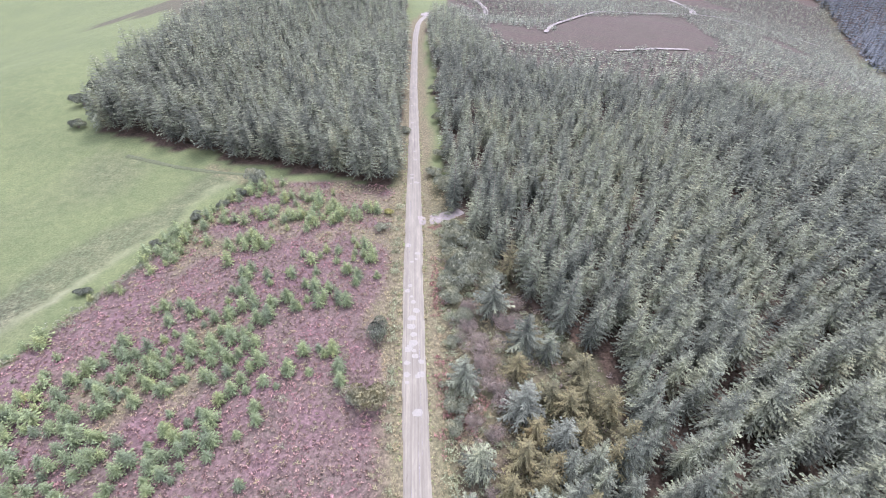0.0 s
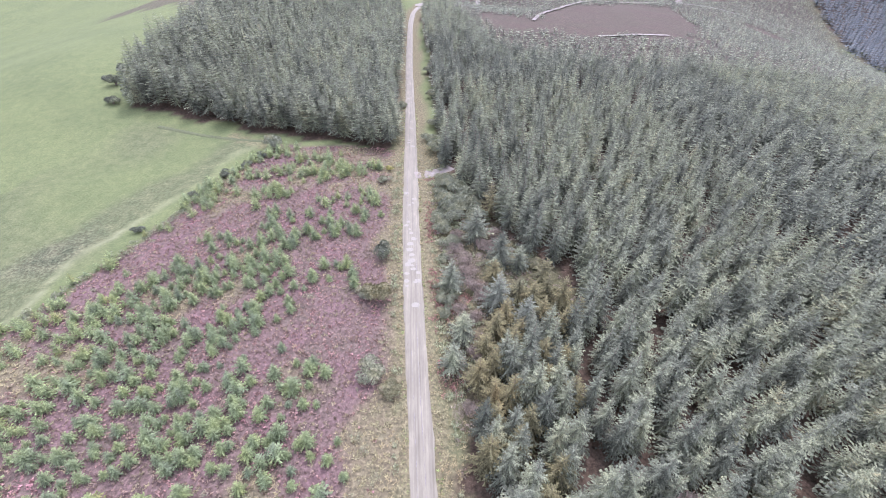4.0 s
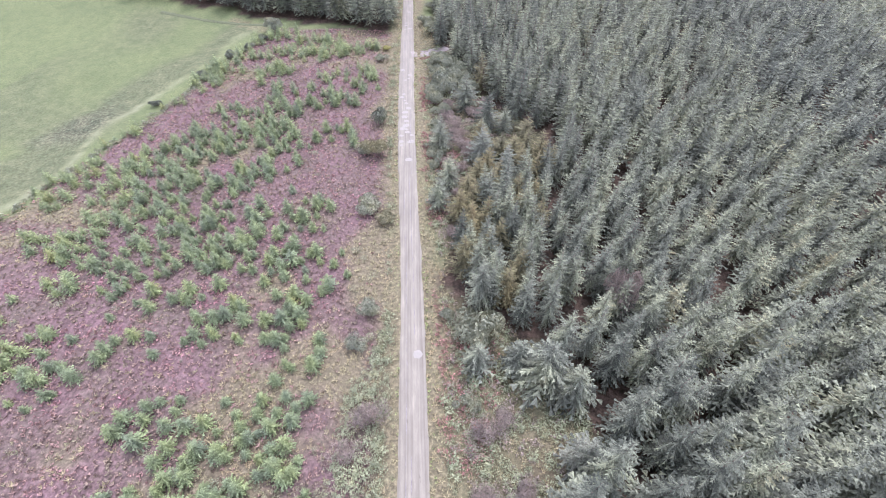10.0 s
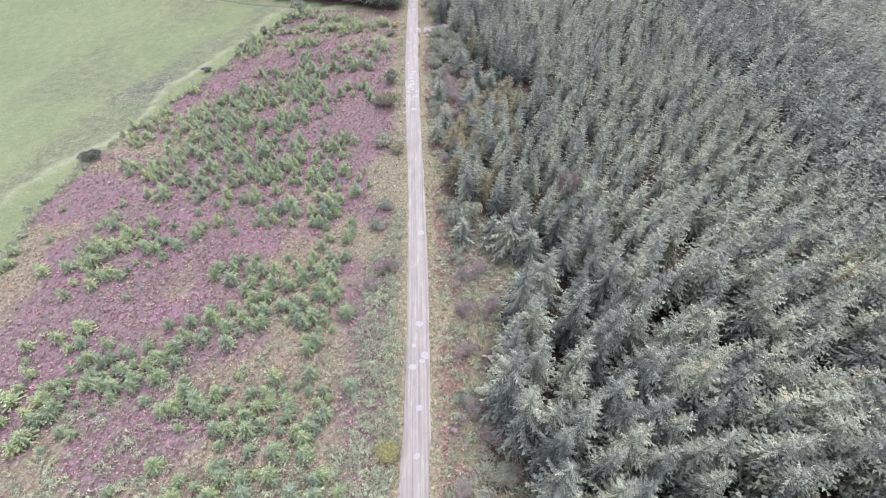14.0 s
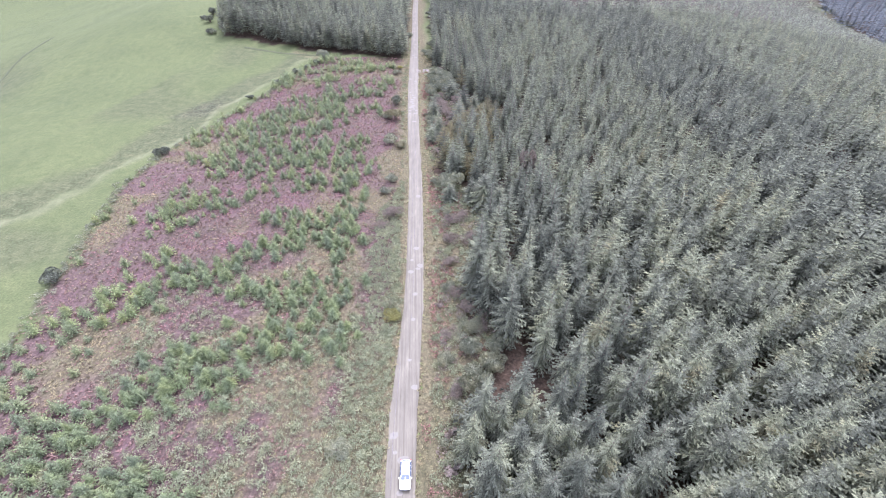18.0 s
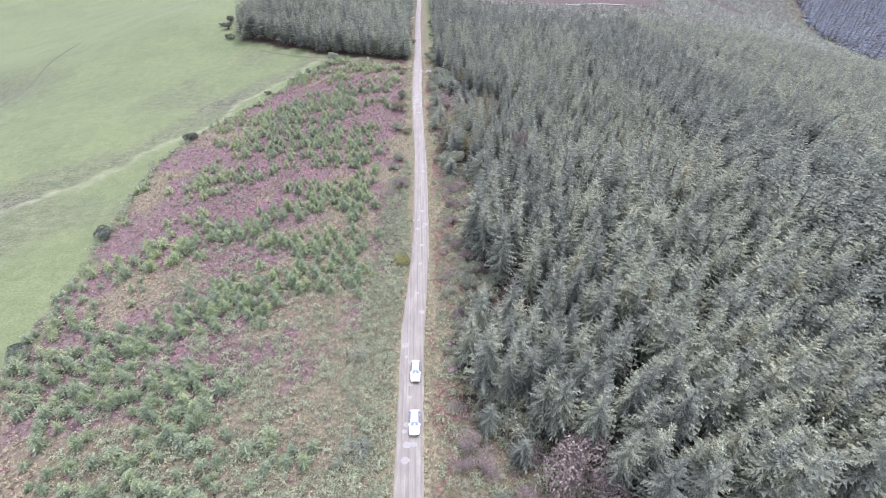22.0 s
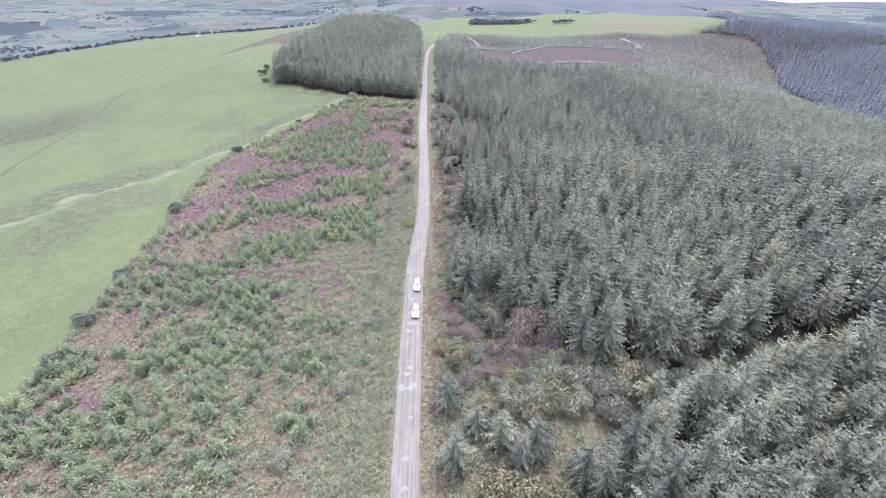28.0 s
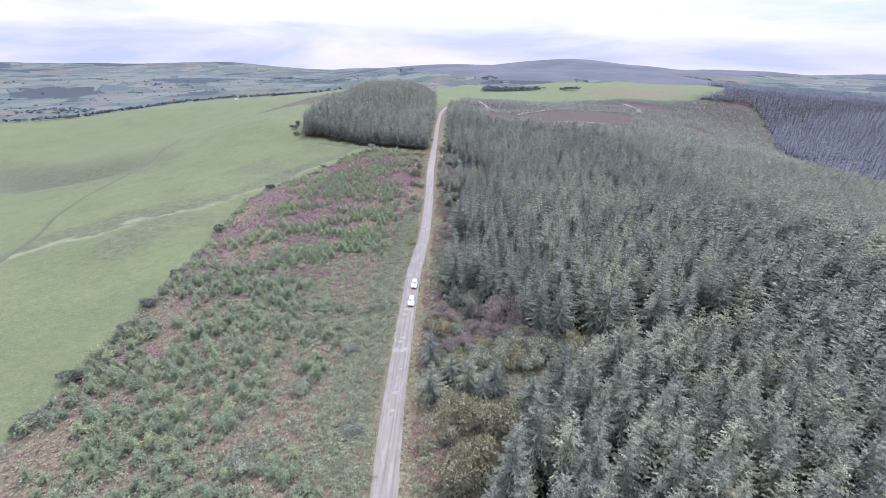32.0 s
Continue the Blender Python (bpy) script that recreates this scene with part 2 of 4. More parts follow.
CLEARING = [(26, 290), (30, 320), (34, 545), (230, 590), (420, 660), (575, 722), (690, 745), (678, 673), (614, 530), (528, 394), (487, 257), (466, 60), (425, -70), (300, 40), (245, 95), (178, 124), (98, 116), (60, 148), (36, 200), (22, 250)]



# ---- meshes from arrays ----


def mesh_of(name, verts, faces, material, smooth=False):
    verts, faces = np.asarray(verts, np.float32).reshape(-1, 3), np.asarray(faces, np.int32)
    m = bpy.data.meshes.new(name)
    n, k = faces.shape
    m.vertices.add(len(verts))
    m.vertices.foreach_set("co", verts.ravel())
    m.loops.add(n * k)
    m.loops.foreach_set("vertex_index", faces.ravel())
    m.polygons.add(n)
    m.polygons.foreach_set("loop_start", np.arange(0, n * k, k, dtype=np.int32))
    m.polygons.foreach_set("use_smooth", np.full(n, smooth))
    m.update(calc_edges=True)
    m.materials.append(material)
    return m


def scatter(templates, places, rng, size=(0.8, 1.2), wide=(0.85, 1.15), lean=0.04):
    """Many copies of the templates (verts, faces) joined into one pair of arrays."""
    pick = rng.integers(0, len(templates), len(places))
    vs, fs, at = [], [], 0
    for k, (tv, tf) in enumerate(templates):
        p = places[pick == k]
        n = len(p)
        if not n:
            continue
        a, s, w = rng.uniform(0, 2 * np.pi, n), rng.uniform(*size, n), rng.uniform(*wide, n)
        lx, ly = rng.normal(0, lean, n), rng.normal(0, lean, n)
        c, d = np.cos(a)[:, None], np.sin(a)[:, None]
        x, y, z = tv[:, 0][None] * (s * w)[:, None], tv[:, 1][None] * (s * w)[:, None], tv[:, 2][None] * s[:, None]
        v = np.stack([x * c - y * d + z * lx[:, None] + p[:, :1], x * d + y * c + z * ly[:, None] + p[:, 1:2], z + p[:, 2:3]], -1)
        vs.append(v.reshape(-1, 3))
        fs.append((tf[None] + (at + np.arange(n) * len(tv))[:, None, None]).reshape(-1, tf.shape[1]))
        at += n * len(tv)
    return np.concatenate(vs), np.concatenate(fs)


def grid_places(x0, x1, y0, y1, step, jitter, rng, turn=0.0):
    nx, ny = int((x1 - x0) / step) + 1, int((y1 - y0) / step) + 1
    gx, gy = np.meshgrid(x0 + np.arange(nx) * step, y0 + np.arange(ny) * step, indexing="ij")
    x = gx + rng.uniform(-jitter, jitter, gx.shape) * step + turn * (gy - y0)
    y = gy + rng.uniform(-jitter, jitter, gx.shape) * step
    return x.ravel(), y.ravel()


def on_land(x, y, sink=0.0):
    return np.stack([x, y, land(x, y) - sink], -1)


# ---- ground ----


def spread(lo, hi, step, reach, grow=1.075):
    core = list(np.arange(lo, hi + 0.1, step))
    s, p = step, hi
    while p < reach:
        s *= grow
        p += s
        core.append(p)
    s, p, left = step, lo, []
    while p > -reach:
        s *= grow
        p -= s
        left.append(p)
    return np.array(left[::-1] + core)


gx, gy = spread(-172, 64, 2.0, 5600), spread(-330, 60, 2.2, 5600)
X, Y = np.meshgrid(gx, gy, indexing="ij")
Z = land(X, Y)
verts = np.stack([X, Y, Z], -1).reshape(-1, 3)
I = np.arange(len(gx) * len(gy)).reshape(len(gx), len(gy))
quads = np.stack([I[:-1, :-1], I[1:, :-1], I[1:, 1:], I[:-1, 1:]], -1).reshape(-1, 4)

g = Mat("ground_cover", 0.92, 0.08)


def layer(key):
    a = g.node("ShaderNodeAttribute")
    a.attribute_name = key
    return a.outputs["Fac"]


fine, mid_n, wide_n = g.noise(3.5, 5.0, 0.65), g.noise(0.35, 4.0, 0.6), g.noise(0.035, 4.0, 0.55)
pasture = g.mix(0.5, g.ramp(wide_n, ((0.35, (0.069, 0.087, 0.039)), (0.6, (0.088, 0.107, 0.046)))), g.ramp(mid_n, ((0.35, (0.063, 0.082, 0.036)), (0.65, (0.094, 0.109, 0.050)))))
rushes = g.ramp(mid_n, ((0.35, (0.050, 0.058, 0.034)), (0.65, (0.088, 0.092, 0.054))))
heath = g.mix(0.65, g.ramp(g.noise(0.12, 5.0, 0.7), ((0.34, (0.076, 0.080, 0.046)), (0.48, (0.088, 0.072, 0.050)), (0.64, (0.112, 0.070, 0.068)))),
              g.ramp(fine, ((0.3, (0.044, 0.038, 0.030)), (0.7, (0.138, 0.088, 0.092)))))
rough = g.mix(0.6, g.ramp(mid_n, ((0.3, (0.092, 0.080, 0.052)), (0.55, (0.093, 0.092, 0.054)), (0.7, (0.082, 0.098, 0.054)))), g.ramp(fine, ((0.3, (0.054, 0.047, 0.030)), (0.7, (0.168, 0.148, 0.084)))))
litter = g.ramp(mid_n, ((0.3, (0.030, 0.026, 0.018)), (0.55, (0.060, 0.044, 0.031)), (0.75, (0.088, 0.068, 0.044))))
felled = g.mix(0.6, g.ramp(g.noise(0.05, 5.0, 0.6, (1, 1, 1)), ((0.35, (0.060, 0.048, 0.040)), (0.6, (0.052, 0.052, 0.036)))), g.ramp(g.noise(0.5, 4.0, 0.7), ((0.3, (0.030, 0.027, 0.020)), (0.7, (0.080, 0.062, 0.048)))))
cells = g.node("ShaderNodeTexVoronoi", Scale=0.0058, Randomness=0.9)
g.link(g.place(), cells.inputs["Vector"])
edges = g.node("ShaderNodeTexVoronoi", Scale=0.0058, Randomness=0.9)
edges.feature = "DISTANCE_TO_EDGE"
g.link(g.place(), edges.inputs["Vector"])
tone = g.node("ShaderNodeSeparateColor")
g.link(cells.outputs["Color"], tone.inputs["Color"])
# the valley's field colours are greyed and blued to stand in for haze
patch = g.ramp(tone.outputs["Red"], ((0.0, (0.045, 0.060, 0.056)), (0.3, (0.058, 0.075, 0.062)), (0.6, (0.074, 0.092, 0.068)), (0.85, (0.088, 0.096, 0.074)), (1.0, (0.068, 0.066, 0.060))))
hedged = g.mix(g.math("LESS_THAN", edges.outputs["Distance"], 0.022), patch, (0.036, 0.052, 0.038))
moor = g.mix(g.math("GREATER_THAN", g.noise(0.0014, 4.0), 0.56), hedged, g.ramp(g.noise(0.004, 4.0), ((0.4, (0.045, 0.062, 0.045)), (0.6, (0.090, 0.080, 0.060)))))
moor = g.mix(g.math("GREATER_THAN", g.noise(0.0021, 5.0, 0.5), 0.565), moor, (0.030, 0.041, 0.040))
# far high ground goes grey-blue by height, haze painted into its colour
haze_z = g.node("ShaderNodeSeparateXYZ")
g.link(g.place(), haze_z.inputs["Vector"])
moor = g.mix(g.math("GREATER_THAN", g.math("ADD", haze_z.outputs["Z"], g.math("MULTIPLY", g.noise(0.002, 3.0), 60.0)), -52.0), moor, g.ramp(g.noise(0.003, 4.0), ((0.4, (0.050, 0.062, 0.060)), (0.6, (0.070, 0.074, 0.072)))))
clump = g.ramp(g.noise(1.5, 5.0, 0.75), ((0.34, (0.45, 0.45, 0.45)), (0.52, (0.95, 0.95, 0.95)), (0.68, (1.6, 1.6, 1.6))))
heath, rough, litter, felled = (g.mix(1.0, k, clump, "MULTIPLY") for k in (heath, rough, litter, felled))
blade = g.ramp(g.noise(2.2, 5.0, 0.75), ((0.35, (0.75, 0.75, 0.75)), (0.65, (1.22, 1.22, 1.22))))
pasture, rushes = g.mix(1.0, pasture, blade, "MULTIPLY"), g.mix(1.0, rushes, clump, "MULTIPLY")
c = g.mix(layer("rushes"), pasture, rushes)
c = g.mix(layer("pale"), c, g.ramp(mid_n, ((0.3, (0.108, 0.116, 0.068)), (0.7, (0.164, 0.168, 0.104)))))
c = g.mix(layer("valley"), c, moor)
c = g.mix(layer("heath"), c, heath)
c = g.mix(layer("felled"), c, felled)
c = g.mix(layer("rough"), c, rough)
c = g.mix(layer("litter"), c, litter)
g.colour(c)
g.bump(g.mix(0.5, fine, g.noise(1.5, 5.0, 0.75)), 0.8, 0.3)
gm = mesh_of("ground", verts, quads, g.m, True)


def feather(x, y, poly, size=2.5, seed=11):
    n = soft_noise(x, y, 6, seed) * size
    m = soft_noise(x, y, 6, seed + 1) * size
    return inside(x + n, y + m, poly).astype(float)


vx, vy = verts[:, 0].astype(float), verts[:, 1].astype(float)
off = np.abs(vx - road_x(vy))
plot = feather(vx, vy, PLOT, 1.5)
verge = (1 - ss((off - 4.5 - 2.0 * soft_noise(vx, vy, 12, 21)) / 3)) * (vy < 312)
thin = ss((soft_noise(vx, vy, 22, 23) + 0.5 * soft_noise(vx, vy, 8, 24) + 0.45 * soft_noise(vx, vy, 4.5, 25) - 0.25 + ss((-vy - 128) / 60) * (0.05 + 1.35 * ss((vx + 48) / 30)) + 0.8 * ss((-vy - 185) / 40) + 0.15 * ss((-vy - 50) / 30)) * 2.5)
wood = np.maximum.reduce([feather(vx, vy, p, 2.5) for p in (WOOD_WEST, WOOD_EAST, WOOD_NEAR, WOOD_FAR)])
east_gap = ((vx > 3) & (vx < 60) & (vy < 20) & (vy > -420)).astype(float) * (1 - wood)
ride = inside(vx, vy, [(30, -222), (60, -210), (100, -206), (210, -155), (205, -140), (116, -174), (97, -194), (78, -200), (38, -206)]).astype(float)
bank = ss((soft_noise(vx, vy, 30, 31) - 0.15) * 2) * inside(vx, vy, [(-46, 26), (-100, 42), (-135, -40), (-122, -200), (-78, -230), (-87, -130), (-90, -66), (-60, 2)])
line = ((-215, -235), (-150, -154), (-136, -133), (-119, -106), (-100, -70), (-84, -34), (-75, -12), (-64, 8), (-56, 24))
away = np.full(len(vx), 999.0)
wx, wy = vx + 4.5 * soft_noise(vx, vy, 15, 36) + 2.0 * soft_noise(vx, vy, 5, 38), vy + 4.5 * soft_noise(vx, vy, 15, 37)
for (ax, ay), (bx, by) in zip(line, line[1:]):
    k = np.clip(((wx - ax) * (bx - ax) + (wy - ay) * (by - ay)) / ((bx - ax) ** 2 + (by - ay) ** 2), 0, 1)
    away = np.minimum(away, np.hypot(wx - ax - k * (bx - ax), wy - ay - k * (by - ay)))
upper = inside(wx, wy, [*line, (-120, 80), (-400, 0), (-300, -235)])
sedge = ss((16 + 5 * soft_noise(vx, vy, 14, 33) - away) / 8) * upper
pale_bank = ss((4.0 + 1.5 * soft_noise(vx, vy, 9, 34) - away) / 2.5) * ~upper
track_edge = inside(vx, vy, [(-2, 6), (-2, 13), (-38, 22), (-64, 34), (-66, 31), (-40, 17)]).astype(float)
layers = {
    "rushes": np.clip(0.5 * bank + 0.6 * sedge + 0.8 * np.exp(-((vy - 20 - 0.35 * (-vx - 260)) / 40) ** 2) * ss((-vx - 170) / 60), 0, 1),
    "pale": pale_bank * (0.5 + 0.3 * soft_noise(vx, vy, 11, 35)),
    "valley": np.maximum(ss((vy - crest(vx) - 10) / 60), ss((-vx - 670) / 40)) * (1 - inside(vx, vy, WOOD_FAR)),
    "heath": plot,
    "felled": np.maximum(feather(vx, vy, CLEARING, 6), 0.75 * feather(vx, vy, BROWN_MOOR, 9, 15)),
    "rough": np.clip(np.maximum.reduce([verge, 0.85 * feather(vx, vy, MOOR_EAST, 12, 17), plot * thin * 0.85, ride * 0.45, 0.7 * track_edge, east_gap * (0.6 + 0.3 * ss((-vy - 95) / 20)) * (1 + 0.6 * soft_noise(vx, vy, 10, 41))]), 0, 1),
    "litter": np.clip(np.maximum(wood, east_gap * (0.38 - 0.34 * ss((-vy - 95) / 20) + 0.35 * soft_noise(vx, vy, 14, 43)) * (1 - ride) * (off > 6)), 0, 1),
}
for key, value in layers.items():
    gm.attributes.new(key, "FLOAT", "POINT").data.foreach_set("value", value.astype(np.float32))
tagged(new("ground", gm), "rolling moor and pasture with heather, rough grass and forest floor", "ground", kind="structure")

# ---- road ----
r = Mat("worn_road", 0.7, 0.35)
pale, grit = r.noise(0.5, 5.0, 0.65, (1.4, 0.35, 1)), r.noise(14, 4.0, 0.7)
tarmac = r.ramp(pale, ((0.3, (0.097, 0.090, 0.066)), (0.55, (0.122, 0.114, 0.083)), (0.75, (0.162, 0.151, 0.111))))
tarmac = r.mix(0.35, tarmac, r.mix(1.0, tarmac, r.ramp(grit, ((0.3, (0.6, 0.6, 0.6)), (0.7, (1.3, 1.3, 1.3)))), "MULTIPLY"))
crack = r.ramp(r.noise(1.2, 6.0, 0.75, (1.5, 0.2, 1)), ((0.30, (0.45, 0.44, 0.42)), (0.38, (1, 1, 1))))
seam = r.ramp(r.noise(0.9, 4.0, 0.6, (2.6, 0.03, 1)), ((0.35, (0.72, 0.71, 0.70)), (0.55, (1.0, 1.0, 1.0)), (0.7, (1.12, 1.12, 1.12))))
r.colour(r.mix(1.0, r.mix(1.0, tarmac, crack, "MULTIPLY"), seam, "MULTIPLY"))
r.bump(r.mix(0.5, grit, pale), 0.4, 0.03)
ys = np.arange(-420, 311, 1.0)
rng = np.random.default_rng(7)
wob = lambda: np.convolve(rng.normal(0, 0.10, len(ys)), np.ones(3) / 3, "same")
cross = (-0.5, -0.46, -0.25, 0.0, 0.25, 0.46, 0.5)
rows_x = [road_x(ys) + c * road_w(ys) + (wob() if abs(c) == 0.5 else 0) for c in cross]
rows_z = [land(road_x(ys), ys) + z for z in (-0.03, 0.03, 0.06, 0.085, 0.06, 0.03, -0.03)]
rv = np.stack([np.stack([a, ys, b], -1) for a, b in zip(rows_x, rows_z)], 1)
J = np.arange(len(ys) * 7).reshape(len(ys), 7)
rf = np.stack([J[:-1, :-1], J[:-1, 1:], J[1:, 1:], J[1:, :-1]], -1).reshape(-1, 4)
tagged(new("road", mesh_of("road", rv, rf, r.m, True)), "narrow pale worn tarmac lane with crumbling edges", "road", kind="structure")

# ---- trees ----


def conifer(rng, height, radius, whorls, per, teeth, bare=0.06):
    """A spruce's crown: tiers of flat toothed boughs, drooping below and rising towards the leader, round a slim core."""
    V, F = [], []

    def add(points, faces):
        n = len(V)
        V.extend(points)
        F.extend(tuple(n + i for i in f) for f in faces)

    core = [(radius * 0.09 * math.cos(a), radius * 0.09 * math.sin(a), height * bare) for a in np.arange(4) * math.tau / 4]
    add(core + [(0, 0, height * 0.97)], [(i, (i + 1) % 4, 4) for i in range(4)])
    for w in range(whorls):
        t = (w + 0.3) / whorls
        z = height * (bare + (1 - bare) * t)
        reach = radius * (min(1.0, 1.36 * (1 - t) ** 0.9) + 0.04) * rng.uniform(0.88, 1.1)
        n = max(4, round(per * (1 - 0.35 * t * t)))
        turn = rng.uniform(0, 6.28)
        for b in range(n):
            a = turn + 6.283 * (b + rng.uniform(-0.3, 0.3)) / n
            L, dz = reach * rng.uniform(0.74, 1.16), rng.uniform(-0.25, 0.25) * height / whorls
            ca, sa = math.cos(a), math.sin(a)
            rise = 0.75 * t - 0.34 + rng.uniform(-0.08, 0.08)
            wide = rng.uniform(0.9, 1.2) * (1 + 0.5 * t) * (0.10 + 0.62 / per)

            def at(d, s, h):
                return (ca * d * L - sa * s * L, sa * d * L + ca * s * L, z + dz + h * L)

            pts, faces = [at(0.02, 0, 0.0)], []
            for k in range(1, teeth + 1):
                d = k / teeth
                pts.append(at(d if k < teeth else 1.06, 0, rise * d + 0.10 * d * d))
            for k in range(teeth):
                d = (k + 0.5) / teeth
                for q in (-1, 1):
                    e = wide * (0.5 + 0.8 * d) * (1.16 - d) * 1.6 * rng.uniform(0.7, 1.25)
                    faces.append((k, k + 1, len(pts)) if q < 0 else (k, len(pts), k + 1))
                    pts.append(at(d + 0.10 + 0.3 / teeth, q * e, rise * d - 0.25 * e + rng.uniform(-0.04, 0.03)))
            add(pts, faces)
    return np.array(V), np.array(F)


def bole(height, r0, sides=6):
    v = [(r0 * k * math.cos(a), r0 * k * math.sin(a), z) for z, k in ((-0.3, 1.15), (height * 0.5, 0.62), (height * 0.97, 0.08)) for a in np.arange(sides) * 2 * math.pi / sides]
    f = [(j * sides + i, j * sides + (i + 1) % sides, (j + 1) * sides + (i + 1) % sides, (j + 1) * sides + i) for j in range(2) for i in range(sides)]
    return np.array(v), np.array(f)


def shrub(rng, radius, height, sprays, leaf=0.28, open_=0.25):
    """A lumpy broadleaf crown of small leaf sprays."""
    lumps = [(rng.normal(0, radius * 0.36), rng.normal(0, radius * 0.36), height * rng.uniform(0.35, 0.72), radius * rng.uniform(0.38, 0.62)) for _ in range(9)]
    V, F = [], []
    for _ in range(sprays):
        x, y, z, q = lumps[rng.integers(0, 9)]
        d = rng.normal(0, 1, 3)
        d /= np.linalg.norm(d)
        d[2] = abs(d[2]) * 0.9 - 0.15
        q *= rng.uniform(1 - open_, 1.06)
        p = np.array([x, y, z]) + d * q * np.array([1, 1, 0.8 * height / radius * 0.75])
        p[2] = max(p[2], 0.05)
        d = d + rng.normal(0, 0.55, 3)
        d /= np.linalg.norm(d)
        e = np.cross(d, rng.normal(0, 1, 3))
        e /= np.linalg.norm(e) + 1e-6
        o = np.cross(d, e) * rng.uniform(0.5, 0.9)
        s = leaf * rng.uniform(0.6, 1.3)
        n = len(V)
        V += [p - e * s * 0.9, p + o * s * 0.6 + d * s * 0.1, p + e * s + d * s * 0.35, p - o * s * 0.6 + d * s * 0.1]
        F += [(n, n + 1, n + 2), (n, n + 2, n + 3)]
    return np.array(V), np.array(F)


def stems(rng, height, count, spread_):
    V, F = [], []
    for _ in range(count):
        a, s = rng.uniform(0, 6.28), rng.uniform(0.3, 1) * spread_
        n = len(V)
        for z, k, d in ((-0.2, 0.07, 0.08), (height * 0.45, 0.045, 0.5), (height * 0.8, 0.012, 1.0)):
            V += [(math.cos(a) * s * d + k * math.cos(q), math.sin(a) * s * d + k * math.sin(q), z) for q in (0, 2.1, 4.2)]
        F += [(n + j * 3 + i, n + j * 3 + (i + 1) % 3, n + j * 3 + 3 + (i + 1) % 3, n + j * 3 + 3 + i) for j in range(2) for i in range(3)]
    return np.array(V), np.array(F)


def part(name, mesh, parent, label=""):
    ob = new(name, mesh)
    ob.parent = parent
    return tagged(ob, label)


def plant(kind, label, category, group, pieces):
    """A thing of several meshes, standing at the origin."""
    root = tagged(new(kind), label, category, group)
    for name, mesh in pieces:
        part(name, mesh, root)
    return root


def set_out(models, places, rng, size=(0.85, 1.15)):
    """The models stand at the first places; copies take the rest."""
    for k, p in enumerate(places):
        s = rng.uniform(*size)
        m = Matrix.LocRotScale(Vector([float(v) for v in p]), Euler((rng.normal(0, 0.02), rng.normal(0, 0.02), rng.uniform(0, 6.28))), None)
        ob = models[k % len(models)]
        if k < len(models):
            ob.matrix_basis = m
            ob.scale = (s, s, s)
        else:
            keep = ob.scale.copy()
            ob.scale = (s, s, s)
            copy_thing(ob, m)
            ob.scale = keep


def stuff(name, arrays, material, label, category):
    return tagged(new(name, mesh_of(name, *arrays, material)), label, category, kind="stuff")


rng = np.random.default_rng(101)
full = [conifer(rng, 15.2, 2.6, 17, 10, 5) for _ in range(6)]
plain = [conifer(rng, 15.2, 2.6, 15, 9, 4, bare=0.15) for _ in range(8)]
skirt = [conifer(rng, 15.2, 2.65, 11, 8, 2, bare=0.3) for _ in range(8)]
far_skirt = [conifer(rng, 15.2, 2.8, 6, 6, 2, bare=0.4) for _ in range(6)]
speck_tree = [conifer(rng, 16, 3.4, 4, 5, 1) for _ in range(6)]


def tallness(x, y):
    return 0.90 + 0.33 * ss((-y - 92) / 36) + 0.10 * soft_noise(x, y, 30, 51)


# the east wood, planted in rows about 4 m apart
x, y = grid_places(6, 640, -420, 290, 4.45, 0.36, rng)
keep = (inside(x, y, WOOD_EAST) | inside(x, y, WOOD_NEAR)) & (rng.random(len(x)) > 0.07) & (soft_noise(x, y, 13, 52) > -0.88) & ((x < 350) | (rng.random(len(x)) < 0.6))
x, y = x[keep], y[keep]
p = on_land(x, y)
edge = (x < 40) & (y > -250) & (y < 20)
close = (x < 95) & (y > -345) & (y < 70) & ~edge
middle = (x < 150) & (y < 150) & ~edge & ~close
outer = (x < 350) & ~edge & ~close & ~middle
chosen = np.flatnonzero(edge)
rng.shuffle(chosen)
things, rest = chosen[:len(chosen) * 9 // 10], chosen[len(chosen) * 9 // 10:]
models = [plant("spruce_tree", "tall grey-green spruce tree with drooping branches in the dense plantation", "tree", "spruces at the edge of the east wood",
                [("trunk", mesh_of("spruce_trunk", *bole(15, 0.2), BARK)), ("crown", mesh_of("spruce_crown", *full[k], SPRUCE))]) for k in range(5)]
tall = tallness(p[things, 0], p[things, 1])
for k, f in enumerate(tall):
    s = f * rng.uniform(0.88, 1.1)
    m = Matrix.LocRotScale(Vector([float(v) for v in p[things[k]]]), Euler((rng.normal(0, 0.02), rng.normal(0, 0.02), rng.uniform(0, 6.28))), None)
    ob, wide = models[k % 5], s * rng.uniform(0.88, 1.08)
    if k >= 5:
        keep, ob.scale = ob.scale.copy(), (wide, wide, s)
        copy_thing(ob, m)
        ob.scale = keep
    else:
        ob.matrix_basis, ob.scale = m, (wide, wide, s)


def wood(name, places, templates, material, label, size, wide=(0.85, 1.15)):
    t = tallness(places[:, 0], places[:, 1])
    out, at = [], 0
    vs, fs = [], []
    for lo, hi, f in ((0, 0.9, 0.86), (0.9, 1.0, 0.95), (1.0, 1.14, 1.07), (1.14, 9, 1.22)):
        q = places[(t >= lo) & (t < hi)]
        if len(q):
            v, e = scatter(templates, q, rng, (size[0] * f, size[1] * f), wide)
            vs.append(v)
            fs.append(e + at)
            at += len(v)
    stuff(name, (np.concatenate(vs), np.concatenate(fs)), material, label, "woodland")


